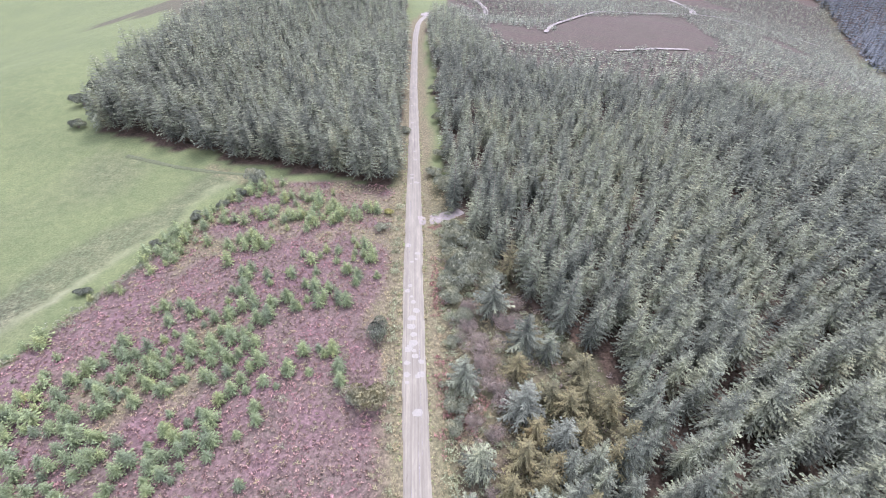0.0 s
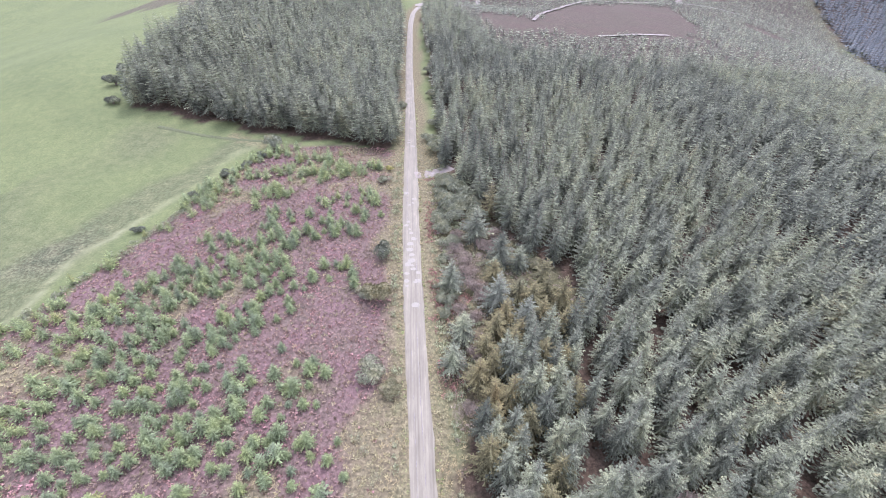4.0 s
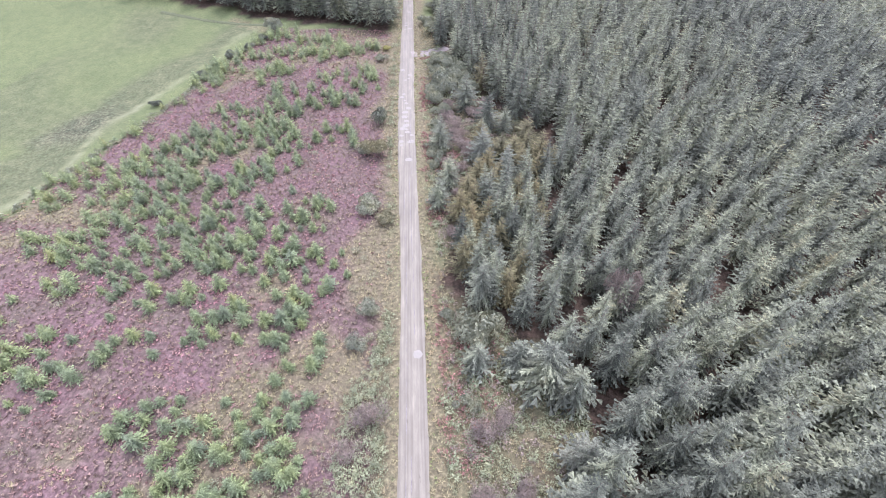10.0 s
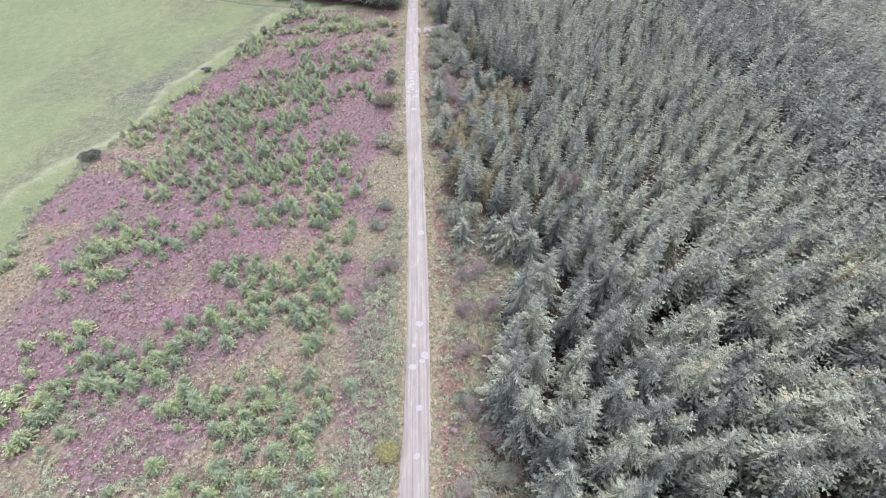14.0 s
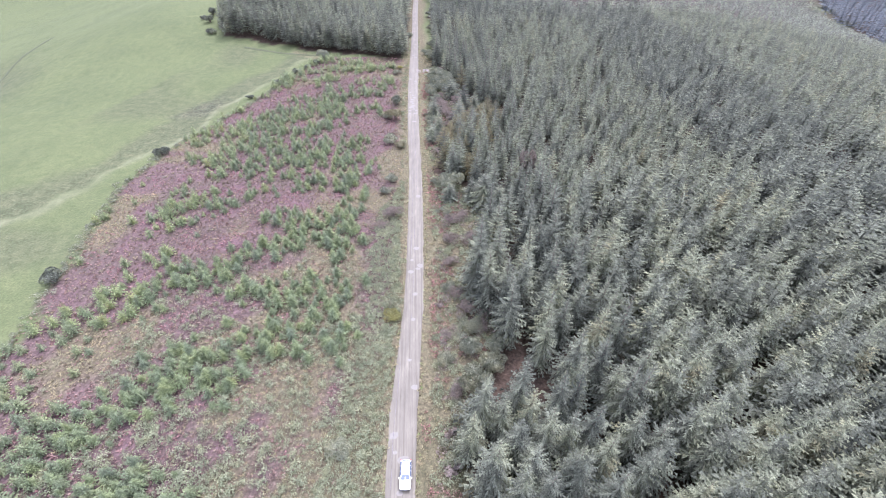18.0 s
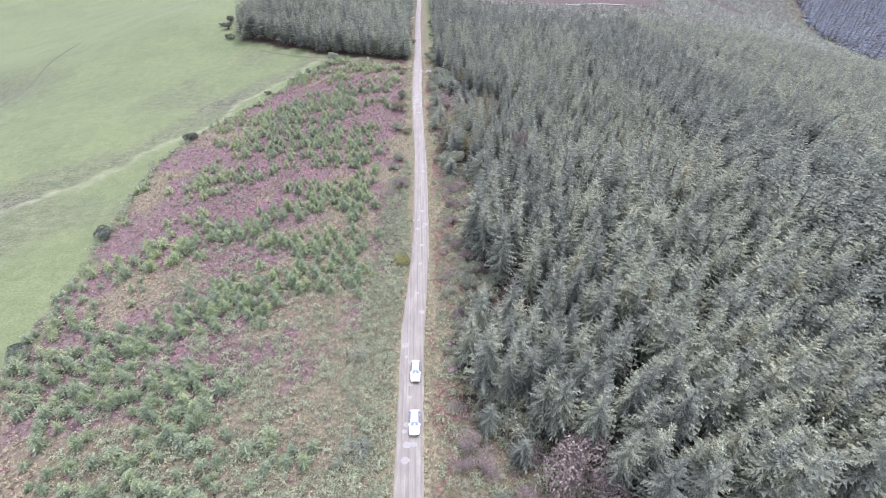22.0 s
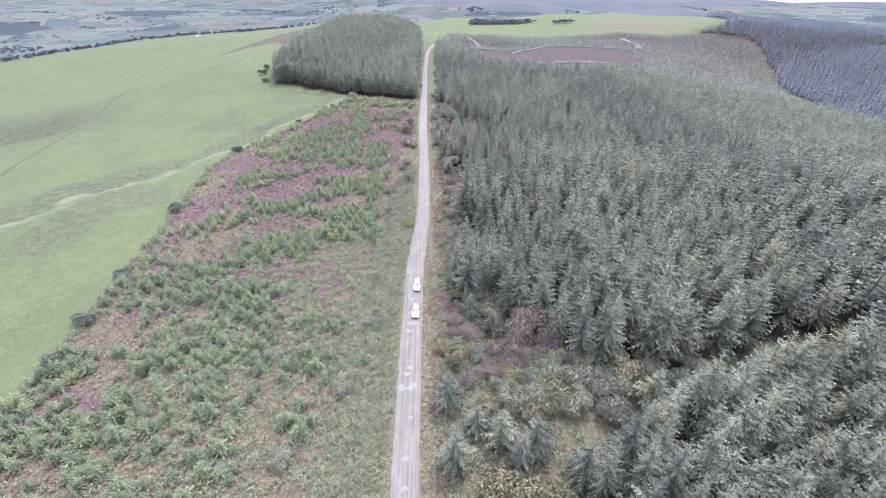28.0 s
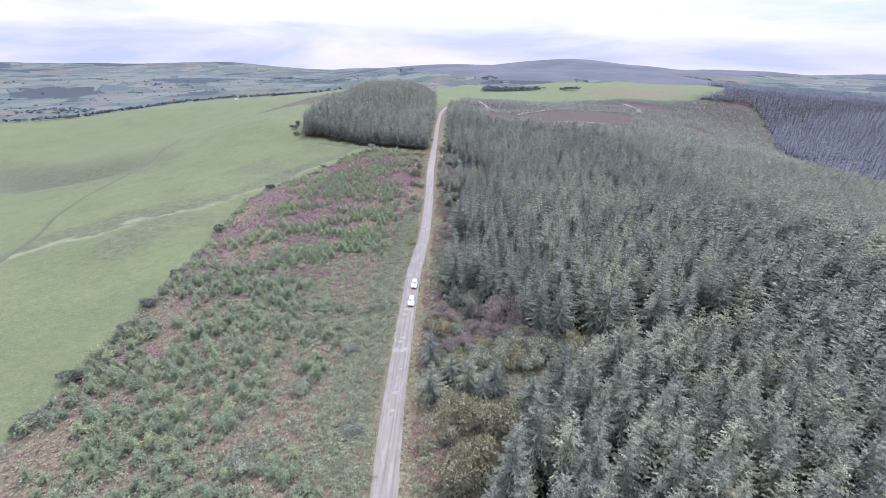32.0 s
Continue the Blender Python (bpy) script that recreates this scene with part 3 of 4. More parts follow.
wood("spruce_wood_edge", p[rest], full, SPRUCE, "dense grey-green spruces along the lane", (0.88, 1.1), (0.88, 1.08))
wood("spruce_wood", p[close], plain, SPRUCE, "dense plantation of tall grey-green spruces", (0.86, 1.1), (0.88, 1.1))
wood("spruce_wood_beyond", p[middle], skirt, SPRUCE, "plantation of grey-green spruces further from the lane", (0.86, 1.12), (0.95, 1.2))
wood("spruce_wood_outer", p[outer], skirt, SPRUCE, "plantation of grey-green spruces down the eastern slope", (0.86, 1.12), (0.98, 1.22))
wood("spruce_wood_distant", p[~(edge | close | middle | outer)], far_skirt, SPRUCE, "distant slope of grey-green spruces", (0.88, 1.12), (1.1, 1.5))

# the west wood, across the field
x, y = grid_places(-160, -3, 10, 430, 4.3, 0.34, rng)
keep = inside(x, y, WOOD_WEST) & (rng.random(len(x)) > 0.03)
x, y = x[keep], y[keep]
p = on_land(x, y)
front = (y < 85) | (y + 0.30 * x < 50)
stuff("west_wood_edge", scatter(plain, p[front], rng, (0.88, 1.2), (0.92, 1.1)), SPRUCE, "dark spruces at the edge of the square wood", "woodland")
stuff("west_wood", scatter(skirt, p[~front], rng, (0.86, 1.22), (0.92, 1.15)), SPRUCE, "square spruce wood beside the pasture", "woodland")

# the dark wood on the far slope
x, y = grid_places(440, 1300, -300, 1290, 9.5, 0.5, rng)
keep = inside(x, y, WOOD_FAR)
x, y = x[keep], y[keep]
stuff("far_wood", scatter(speck_tree, on_land(x, y), rng, (0.85, 1.1), (1.5, 2.0)), HAZY_SPRUCE, "dark spruce wood covering a far slope", "woodland")

# young spruces among the heather
small = [conifer(rng, 3.3, 1.15, 12, 10, 4, 0.02) for _ in range(6)]
tiny = [conifer(rng, 3.3, 1.15, 9, 9, 2, 0.02) for _ in range(8)]
x, y = grid_places(-98, -6, -420, 22, 2.25, 0.45, rng)
drift = 0.55 * soft_noise(x * 0.38 + 0.05 * y, y - 0.12 * x, 8.5, 63) + 0.38 * soft_noise(x, y, 6.5, 62) + 0.22 * soft_noise(x, y, 17, 61)
drift += 0.12 * ss((-x - 12) / 30) - 0.75 * ss((x + 17) / 12) - 0.14 * ss((y + 62) / 40) - 0.11 * ss((-y - 105) / 30) - 0.45 * ss((-y - 150) / 30) * ss((x + 45) / 22) - 0.05 * ss((-y - 150) / 25) - 0.45 * ss((-x - 60) / 20) * ss((y + 165) / 20) * ss((-y - 40) / 20)
keep = inside(x + 1.5, y, PLOT) & (drift + 0.65 * (rng.random(len(x)) - 0.5) > 0.0)
x, y = x[keep], y[keep]
p = on_land(x, y, 0.05)
near = np.flatnonzero((x > -48) & (y > -170) & (y < -20))
rng.shuffle(near)
mine = np.zeros(len(x), bool)
mine[near[:290]] = True
models = [plant("young_spruce", "bushy young green spruce growing among purple heather", "tree", "young spruces in the heather",
                [("stem", mesh_of("young_stem", *bole(2.6, 0.05, 5), BARK)), ("crown", mesh_of("young_crown", *small[k], YOUNG))]) for k in range(6)]
set_out(models, p[mine], rng, (0.6, 1.3))
part_near = ~mine & (x > -62) & (y > -200) & (y < -15)
stuff("young_spruces_near", scatter([conifer(rng, 3.3, 1.15, 11, 9, 3, 0.02) for _ in range(8)], p[part_near], rng, (0.55, 1.25)), YOUNG, "young green spruces planted through the heather", "young trees")
south = y < -148
stuff("young_spruces", scatter(tiny, p[~mine & ~part_near & ~south], rng, (0.6, 1.3)), YOUNG, "young green spruces planted through the heather", "young trees")
stuff("southern_saplings", scatter(tiny, p[~mine & ~part_near & south], rng, (0.6, 1.3)), SAPLING, "darker young spruces along the pasture boundary", "young trees")


# greyer saplings in belts and clumps through the rough southern ground
clumps = ((-42, -206, 26, 5.5), (-36, -195, 17, 3.5), (-50, -234, 11, 11), (-34, -232, 6, 9), (-28, -256, 19, 9), (-62, -222, 9, 6), (-45, -183, 9, 4), (-60, -262, 18, 12), (-22, -221, 4, 3))
x, y = grid_places(-80, -8, -290, -172, 2.1, 0.48, rng)
odds = sum(np.exp(-(((x - cx) / rx) ** 2 + ((y - cy + 0.10 * (x - cx)) / ry) ** 2) ** 1.5) for cx, cy, rx, ry in clumps)
keep = (odds * 0.7 > rng.random(len(x))) & inside(x + 2, y, PLOT)
stuff("grey_saplings", scatter([conifer(rng, 3.4, 1.2, 9, 9, 2, 0.02) for _ in range(8)], on_land(x[keep], y[keep], 0.05), rng, (0.55, 1.25)), SAPLING, "grey-green spruce saplings in thick belts", "young trees")

# ---- lone trees and bushes, place by place ----
rng = np.random.default_rng(303)


def stand(models, x, y, r, h, sink=0.1):
    """One more plant of a kind at a place: its half width and its height."""
    k = models["count"] % len(models["all"])
    models["count"] += 1
    ob = models["all"][k]
    m = Matrix.LocRotScale((x, y, float(land(x, y)) - sink), Euler((0, 0, rng.uniform(0, 6.28))), None)
    size = (1.15 * r / models["r"], 1.15 * r / models["r"], 1.05 * h / models["h"])
    if models["count"] <= len(models["all"]):
        ob.matrix_basis, ob.scale = m, size
    else:
        keep, ob.scale = ob.scale.copy(), size
        copy_thing(ob, m)
        ob.scale = keep


def kind(name, label, category, group, count, material, sprays=2600, open_=0.26, leaf=0.074):
    made = []
    for _ in range(count):
        made.append(plant(name, label, category, group, [
            ("stems", mesh_of(name + "_stems", *stems(rng, 0.9, 6, 0.5), BARK)),
            ("foliage", mesh_of(name + "_foliage", *shrub(rng, 1.0, 1.0, sprays, leaf, open_), material))]))
    return {"all": made, "count": 0, "r": 1.0, "h": 1.05}


def lone(name, label, group, count, material, whorls=14, per=9):
    made = []
    for _ in range(count):
        made.append(plant(name, label, "tree", group, [
            ("trunk", mesh_of(name + "_trunk", *bole(10, 0.16), BARK)),
            ("crown", mesh_of(name + "_crown", *conifer(rng, 10, 2.6, whorls, per, 5, 0.03), material))]))
    return {"all": made, "count": 0, "r": 2.6, "h": 10.0}


willow = kind("willow_bush", "rounded pale green willow bush at the edge of the lane", "bush", "willow bushes", 4, WILLOW)
tawny = kind("tawny_bush", "leafy bush turning yellow-brown beside the lane", "bush", "turning bushes", 3, TAWNY)
bare = kind("bare_bush", "twiggy reddish-grey bush losing its leaves", "bush", "bare bushes", 3, BARE, 2800, 0.36, 0.05)
gorse = kind("gorse_bush", "bright yellow-green gorse bush at the roadside", "bush", "gorse bushes", 1, GORSE)
red = kind("red_bush", "small dark red bush in rough grass", "bush", "red bushes", 1, BARE, 300, 0.4, 0.2)
dark = kind("dark_bush", "dark green bush along the field boundary", "bush", "boundary bushes", 2, SPRUCE)
broad = kind("broadleaf_tree", "low spreading broadleaf tree with mottled olive leaves", "tree", "broadleaf trees by the lane", 3, TAWNY, 3200, 0.30, 0.062)
fir = lone("lone_spruce", "single grey-green spruce standing clear beside the lane", "lone spruces", 3, SPRUCE)
blue = lone("blue_spruce", "single blue-grey spruce with dense branches", "blue spruces", 2, BLUE)
wide = lone("broad_spruce", "broad bushy grey-green spruce beside the lane", "broad spruces", 1, SPRUCE, 14, 12)
larch = lone("larch_tree", "olive-brown larch among the spruces", "larches", 3, LARCH, 10, 9)

for x, y, r, h in ((11.3, -22.6, 3.0, 4.6), (7.2, -28.1, 2.2, 3.2), (14.5, -17, 3.0, 4.6), (8.9, -33, 2.0, 3), (6.3, -52.7, 1.7, 2.6), (15.5, -23.5, 2.8, 4.2), (6.5, -39, 1.4, 2), (11.5, -7, 2.8, 4), (7.3, -9.5, 1.8, 2.6), (7.2, -19, 1.7, 2.4), (7.7, 19.1, 3.2, 4.6), (9.6, -7.3, 3.2, 5), (12.5, -12, 3.2, 5.5), (10.9, -18.3, 3.2, 5.2), (6.9, -23.9, 2.4, 3.6), (8.2, -14, 2.3, 3.4), (6.0, 27, 2.4, 3), (9, -2, 2.2, 3),
                   (11.1, -101.3, 3.3, 6.6), (6.3, -97, 1.3, 1.9), (8.5, -112, 1.4, 2.1), (7.7, -141.3, 1.5, 2.2), (14, -145, 1.9, 2.5), (11.5, -158, 2.2, 3.6), (17, -158.5, 2.2, 4), (12.2, -167, 2.7, 6),
                   (6.2, -160.4, 1.5, 2), (11.6, -172.6, 2.8, 5.4), (7.4, -178, 1.7, 2.4), (18.2, -217.8, 2.6, 3.6), (32.4, -214, 3.5, 5), (36, -221, 3.2, 5), (45, -221, 3.2, 5), (26.8, -211, 2.7, 4),
                   (52, -214, 2.6, 4), (34, -208.5, 3.0, 4.4), (48, -213, 3.0, 4.6), (57, -210, 2.8, 4), (31, -216, 2.6, 3.6), (41, -207.5, 2.6, 4), (37, -212, 2.4, 3.2), (53, -206.5, 2.4, 3.6), (24.5, -213, 2.4, 3.4), (20, -190, 3.2, 5.5), (15.5, -191, 2.8, 5), (17.8, -194.5, 2.6, 4.6), (12.8, -188, 2.2, 4), (22.3, -217.3, 3.0, 4.2), (28.5, -212.4, 2.8, 4), (16, -214.5, 2.2, 3), (29, -219.5, 2.8, 4), (39, -215.5, 2.8, 4), (12.5, -206.5, 2.0, 2.6), (8, -224, 1.7, 2.2), (15, -162.5, 2.2, 4), (12.8, -153, 1.9, 3), (5.6, -49, 1.4, 2.0), (6, -56, 1.5, 2.4), (-8.3, -69.7, 2.4, 3), (-10.4, -50.4, 1.8, 2.6), (-8.1, -101.6, 1.6, 2), (-6.6, -95.6, 1.8, 2.4), (-47.3, 23.8, 2.7, 4.6), (-9, -2, 1.7, 2.2),
                   (-11, -196, 2.2, 2.2), (-15, -214, 2.0, 2.0), (-12, -177, 1.8, 1.8), (-22, -228, 2.3, 2.2), (-30, -205, 1.9, 2.0), (-9, -238, 2.2, 2.0), (-27, -247, 2.6, 2.6), (-17, -262, 2.6, 2.8), (9, 40, 2.5, 3.5), (9.5, 70, 2.5, 4), (-3.6, 60, 1.8, 2.4), (8.5, 105, 2.6, 4)):
    stand(willow, x, y, r, h)
for x, y, r, h in ((27.8, -42.2, 1.9, 2.8), (7.3, -208, 2.7, 4.6), (24.7, -216.3, 3.2, 4.4), (42, -212, 3.6, 5), (11.8, -220, 2.6, 3.8), (16.6, -187.8, 2.2, 4.5), (4.9, -204.5, 1.5, 2.2), (9.5, -186, 1.8, 3), (21, -222, 2.2, 3),
                   (48, -207, 2.6, 4), (28.5, -208.5, 2.6, 3.8), (36, -204.5, 2.4, 3.6), (18.5, -212, 2.4, 3.2), (62, -211, 2.4, 3.4), (-7.5, -51.5, 2.6, 4.6), (-5.0, -73.5, 1.9, 2.6), (9.5, -241, 2.4, 3.4), (-12, -255, 1.8, 1.8), (5.5, -243, 1.6, 2)):
    stand(tawny, x, y, r, h)
for x, y, r, h in ((12.5, -48.8, 2.4, 3.4), (12, -40.2, 2.6, 3.6), (13.8, -52, 2.2, 3), (11, -44.5, 2.0, 2.8), (9.5, -36, 2.0, 2.6), (20, -30, 2.0, 3), (18.5, -35.5, 2.0, 3), (8.8, -55, 1.6, 2.4), (12, -57.5, 1.8, 2.6), (10.3, -67, 1.6, 2.4), (8, -78, 1.6, 2.2), (10.5, -30.4, 2.0, 2.8), (15.8, -34.6, 2.0, 2.8), (12.4, -44, 1.6, 2.2), (33.8, -97.4, 2.8, 14), (12.8, -114.5, 1.9, 2.4), (9.8, -116.7, 2.0, 2.6), (9.6, -124.3, 2.1, 2.8), (14.2, -123.8, 2.0, 2.6), (11.7, -148, 2.0, 2.6),
                   (16, -148.5, 2.0, 2.6), (8.6, -167.6, 1.8, 2.4), (8.7, -196, 2.2, 3), (17.5, -198, 2.4, 4), (23.3, -202, 4.6, 8.5), (27.5, -205, 3.2, 5.5), (13.9, -211, 2.7, 4), (19, -208, 2.0, 3), (21, -206.5, 3.0, 5), (16, -205, 2.4, 3.6), (10.5, -200, 2.0, 2.8), (9.5, -213.5, 2.0, 2.8), (31, -208, 2.6, 4), (7.0, -199, 1.6, 2.2), (9.2, -143.5, 1.8, 2.4), (14.2, -153, 2.0, 2.8), (-5.8, -113.8, 2.3, 3.4), (-9, -118, 1.7, 2), (6.6, -189, 1.4, 1.8), (9, -133, 1.7, 2), (7.2, -154, 1.5, 1.6)):
    stand(bare, x, y, r, h)
for x, y, r, h in ((-4.3, -149.2, 1.7, 2.8), (-7.4, 5.6, 1.3, 1.8)):
    stand(gorse, x, y, r, h)
for x, y, r, h in ((6.0, -146.2, 0.9, 1.2), (6.3, -156, 0.7, 0.9), (7.2, -175, 1.2, 1.2), (6.4, -181, 1.4, 1.3)):
    stand(red, x, y, r, h)
for x, y, r, h in ((-58.4, 6.3, 1.7, 2.4), (-90, -67.5, 2.1, 3), (-87.5, -131.5, 2.4, 3), (-112, 52, 2.2, 3), (-117, 66, 2.6, 4), (-119, 77, 2.4, 4), (-122, 70, 1.8, 2.2), (-53, 12, 1.5, 1.8), (-50, 17, 1.6, 2.0), (-64, -4, 1.4, 1.6), (-72, -20, 1.5, 1.8),
                   (-82.5, -172, 2.3, 2.5), (-80, -190, 2.4, 2.6), (-78.5, -203, 2.2, 2.5), (-77, -222, 2.6, 2.8), (-75.5, -236, 2.4, 2.4), (-7.6, -37.3, 2.3, 3.8)):
    stand(dark, x, y, r, h)
for x, y, r, h in ((12.1, -235, 3.9, 6), (17.6, -237, 4.0, 6.5), (22, -240, 3.6, 6), (15.8, -246, 4.0, 7), (10.8, -250, 3.5, 6), (11.3, -258, 3.5, 6), (20.5, -252, 3.6, 6.5), (9.5, -268, 3.2, 5.5)):
    stand(broad, x, y, r, h)
for x, y, r, h in ((14.9, -31.4, 3.0, 10.5), (19.4, -41, 2.8, 10), (23.6, -42.7, 2.0, 7.5), (7.5, -48.8, 2.5, 9), (8.5, -62.7, 2.3, 8), (6.1, -69.4, 2.2, 7.6), (16.4, -106.4, 2.4, 8), (10.2, -106, 2.4, 6.4), (19.8, -149.6, 2.6, 7),
                   (11.8, -192.5, 2.2, 6.5), (16.3, -198.4, 2.0, 6), (5.6, -218.3, 2.5, 9.5), (6.3, -230, 2.5, 10), (14.5, -226, 2.5, 9), (19.9, -227.5, 2.6, 9), (44.3, -217.6, 2.8, 9), (10.5, -223.5, 2.0, 7), (13.5, -262, 2.3, 9), (27, -232, 2.6, 9)):
    stand(fir, x, y, r, h)
for x, y, r, h in ((19.8, -108.7, 4.2, 10.5), (23.5, -111.5, 3.0, 8.5)):
    stand(wide, x, y, r, h)
for x, y, r, h in ((16.5, -54.5, 2.9, 10), (22.3, -120.9, 2.7, 9.5), (16.4, -257, 2.4, 10), (17.3, -229.5, 2.0, 8), (21.5, -60, 2.4, 9)):
    stand(blue, x, y, r, h)
for x, y, r, h in ((17.2, -46.3, 2.2, 6.5), (28, -48, 2.8, 8), (19.2, -64.3, 2.6, 8), (15.1, -62.2, 2.7, 7.5), (24, -54, 2.6, 7), (21.5, -52, 2.4, 6.5), (10.2, -73.1, 2.5, 8), (25.2, -71.4, 2.6, 9), (17.5, -66.5, 2.5, 8), (17.5, -58.5, 2.3, 7), (24.5, -59.5, 2.6, 8), (27.5, -52, 2.3, 7), (12.4, -66.5, 2.2, 6.5), (21, -75.5, 2.5, 9), (16.8, -82.5, 2.5, 9), (12, -77.2, 2.4, 8.5), (31, -60.5, 2.4, 9), (14.9, -77.7, 2.6, 10), (19.3, -90, 2.6, 9), (9.7, -87.5, 2.5, 10), (25, -77.7, 2.6, 9), (20, -20.7, 2.6, 11), (16.3, -94, 2.6, 10), (13, -71.5, 2.4, 9), (22, -70, 2.6, 9), (11.5, -82, 2.3, 9.5), (14, -86, 2.4, 10), (30, -55, 2.4, 9), (27, -64, 2.5, 10)):
    stand(larch, x, y, r, h)

# ---- low growth ----


def dome(rng, r, h, n=7):
    a = np.arange(n) * 2 * np.pi / n + rng.uniform(-0.25, 0.25, n)
    q = r * rng.uniform(0.7, 1.2, n)
    v = [(rng.normal(0, r * 0.2), rng.normal(0, r * 0.2), h)] + [(math.cos(b) * s, math.sin(b) * s, rng.uniform(-0.12, 0.12)) for b, s in zip(a, q)]
    return np.array(v), np.array([(0, 1 + i, 1 + (i + 1) % n) for i in range(n)])


def tuft(rng, r, h, n=7):
    V, F = [], []
    for i in range(n):
        a, k = 6.283 * i / n + rng.uniform(-0.4, 0.4), len(V)
        c, s, w = math.cos(a), math.sin(a), 0.16 * r
        V += [(c * 0.1 * r - s * w, s * 0.1 * r + c * w, -0.05), (c * 0.1 * r + s * w, s * 0.1 * r - c * w, -0.05), (c * r * rng.uniform(0.5, 1.1), s * r * rng.uniform(0.5, 1.1), h * rng.uniform(0.5, 1.1))]
        F.append((k, k + 1, k + 2))
    return np.array(V), np.array(F)


def bareness(x, y):
    return ss((soft_noise(x, y, 22, 23) + 0.5 * soft_noise(x, y, 8, 24) + 0.45 * soft_noise(x, y, 4.5, 25) - 0.25 + ss((-y - 128) / 60) * (0.05 + 1.35 * ss((x + 48) / 30)) + 0.8 * ss((-y - 185) / 40) + 0.15 * ss((-y - 50) / 30)) * 2.5)


x, y = grid_places(-96, -5, -300, 22, 0.72, 0.5, rng)
keep = inside(x + 1, y, PLOT) & (np.abs(x - road_x(y)) > 4.5 + 2.5 * rng.random(len(x))) & (rng.random(len(x)) > 0.22 + (0.45 + 0.3 * ss((x + 20) / 8)) * bareness(x, y)) & (rng.random(len(x)) < 0.95 - 0.5 * ss((-x - 55) / 40))
stuff("heather", scatter([shrub(rng, 0.42, 0.34, 9, 0.19, 0.3) for _ in range(12)], on_land(x[keep], y[keep]), rng, (0.6, 1.35)), HEATHER, "purple flowering heather in low cushions", "heather")

x, y = grid_places(-94, 30, -300, 26, 0.85, 0.5, rng)
off = np.abs(x - road_x(y))
side = (off > 2.4) & ((y > -180) | (off > 3.9) | (x > 0)) & (off < 5.2 + 1.5 * rng.random(len(x)))
plotted = inside(x + 1, y, PLOT) & (rng.random(len(x)) < 0.1 + 0.65 * bareness(x, y))
gap = (x > 3) & (off > 2.4) & ~inside(x, y, WOOD_EAST) & ~inside(x, y, WOOD_NEAR) & (x < 34) & (rng.random(len(x)) < 0.6)
keep = (side & (rng.random(len(x)) < 0.75)) | (plotted & (off > 3)) | gap
stuff("rough_grass", scatter([tuft(rng, 0.6, 0.42) for _ in range(8)], on_land(x[keep], y[keep]), rng, (0.6, 1.3)), BRACKEN, "tussocks of rough grass and browning bracken", "grass")

x, y = grid_places(-60, 30, -290, 10, 1.1, 0.5, rng)
off = np.abs(x - road_x(y))
band = 4.2 + ss((-y - 92) / 40) * (10 + 4.5 * soft_noise(x, y, 12, 91))
odds = np.where(off < band, 0.92, 0.34 * ss((-y - 125) / 35) + 0.5 * ss((soft_noise(x, y, 9, 92) - 0.45) * 4) * ss((-y - 120) / 40))
west = (x < 0) & (off > 3.8 - 0.5 * (y < -130)) & (rng.random(len(x)) < odds)
east = (x > 0) & (off > 5) & ~inside(x, y, WOOD_EAST) & ~inside(x, y, WOOD_NEAR) & (rng.random(len(x)) < 0.20 + 0.25 * (y < -95))
keep = west | east
stuff("bramble_scrub", scatter([shrub(rng, 1.05, 0.8, 120, 0.15, 0.3) for _ in range(8)], on_land(x[keep], y[keep]), rng, (0.6, 1.35)), BRAMBLE, "low tangled bramble scrub with grey-green leaves", "scrub")

x, y = grid_places(-88, -5, -300, 15, 2.1, 0.5, rng)
lush = 0.04 + 0.95 * ss((-y - 105) / 35) * ss((x + 30) / 15) * (1 + 0.6 * soft_noise(x, y, 7, 93))
keep = inside(x + 2, y, PLOT) & (np.abs(x - road_x(y)) > 4.6) & (rng.random(len(x)) < lush)
stuff("low_bushes", scatter([shrub(rng, 1.1, 0.9, 130, 0.11, 0.35) for _ in range(8)], on_land(x[keep], y[keep]), rng, (0.45, 1.15)), LOW, "low greyish-green bushes scattered through heather and rough grass", "scrub")

x, y = grid_places(3, 14, -250, 0, 1.0, 0.5, rng)
off = x - road_x(y)
keep = (off > 3.8) & ~inside(x, y, WOOD_EAST) & (soft_noise(x, y, 9, 95) + 0.4 * soft_noise(x, y, 3, 96) > 0.05 + 0.5 * ss((off - 6) / 3) - 0.4 * (y < -95) * (y > -192))
stuff("russet_scrub", scatter([shrub(rng, 0.8, 0.6, 34, 0.17, 0.4) for _ in range(6)], on_land(x[keep], y[keep]), rng, (0.5, 1.2)), RUSSET, "low dull-red scrub along the verge", "scrub")
x, y = grid_places(-8, 6, -300, 60, 0.42, 0.5, rng)
off = x - road_x(y)
keep = ((off < -0.5 * road_w(y) - 0.05) & (off > -3.4 - 1.1 * ss((-y - 180) / 15)) & (rng.random(len(x)) < 0.25 + 0.7 * ss((-y - 172) / 15))) | ((off > 0.5 * road_w(y) + 0.05) & (off < 3.3) & (rng.random(len(x)) < 0.25))
stuff("verge_grass", scatter([tuft(rng, 0.32, 0.22, 6) for _ in range(8)], on_land(x[keep], y[keep]), rng, (0.6, 1.3)), VERGE, "short green grass along the tarmac's edge", "grass")

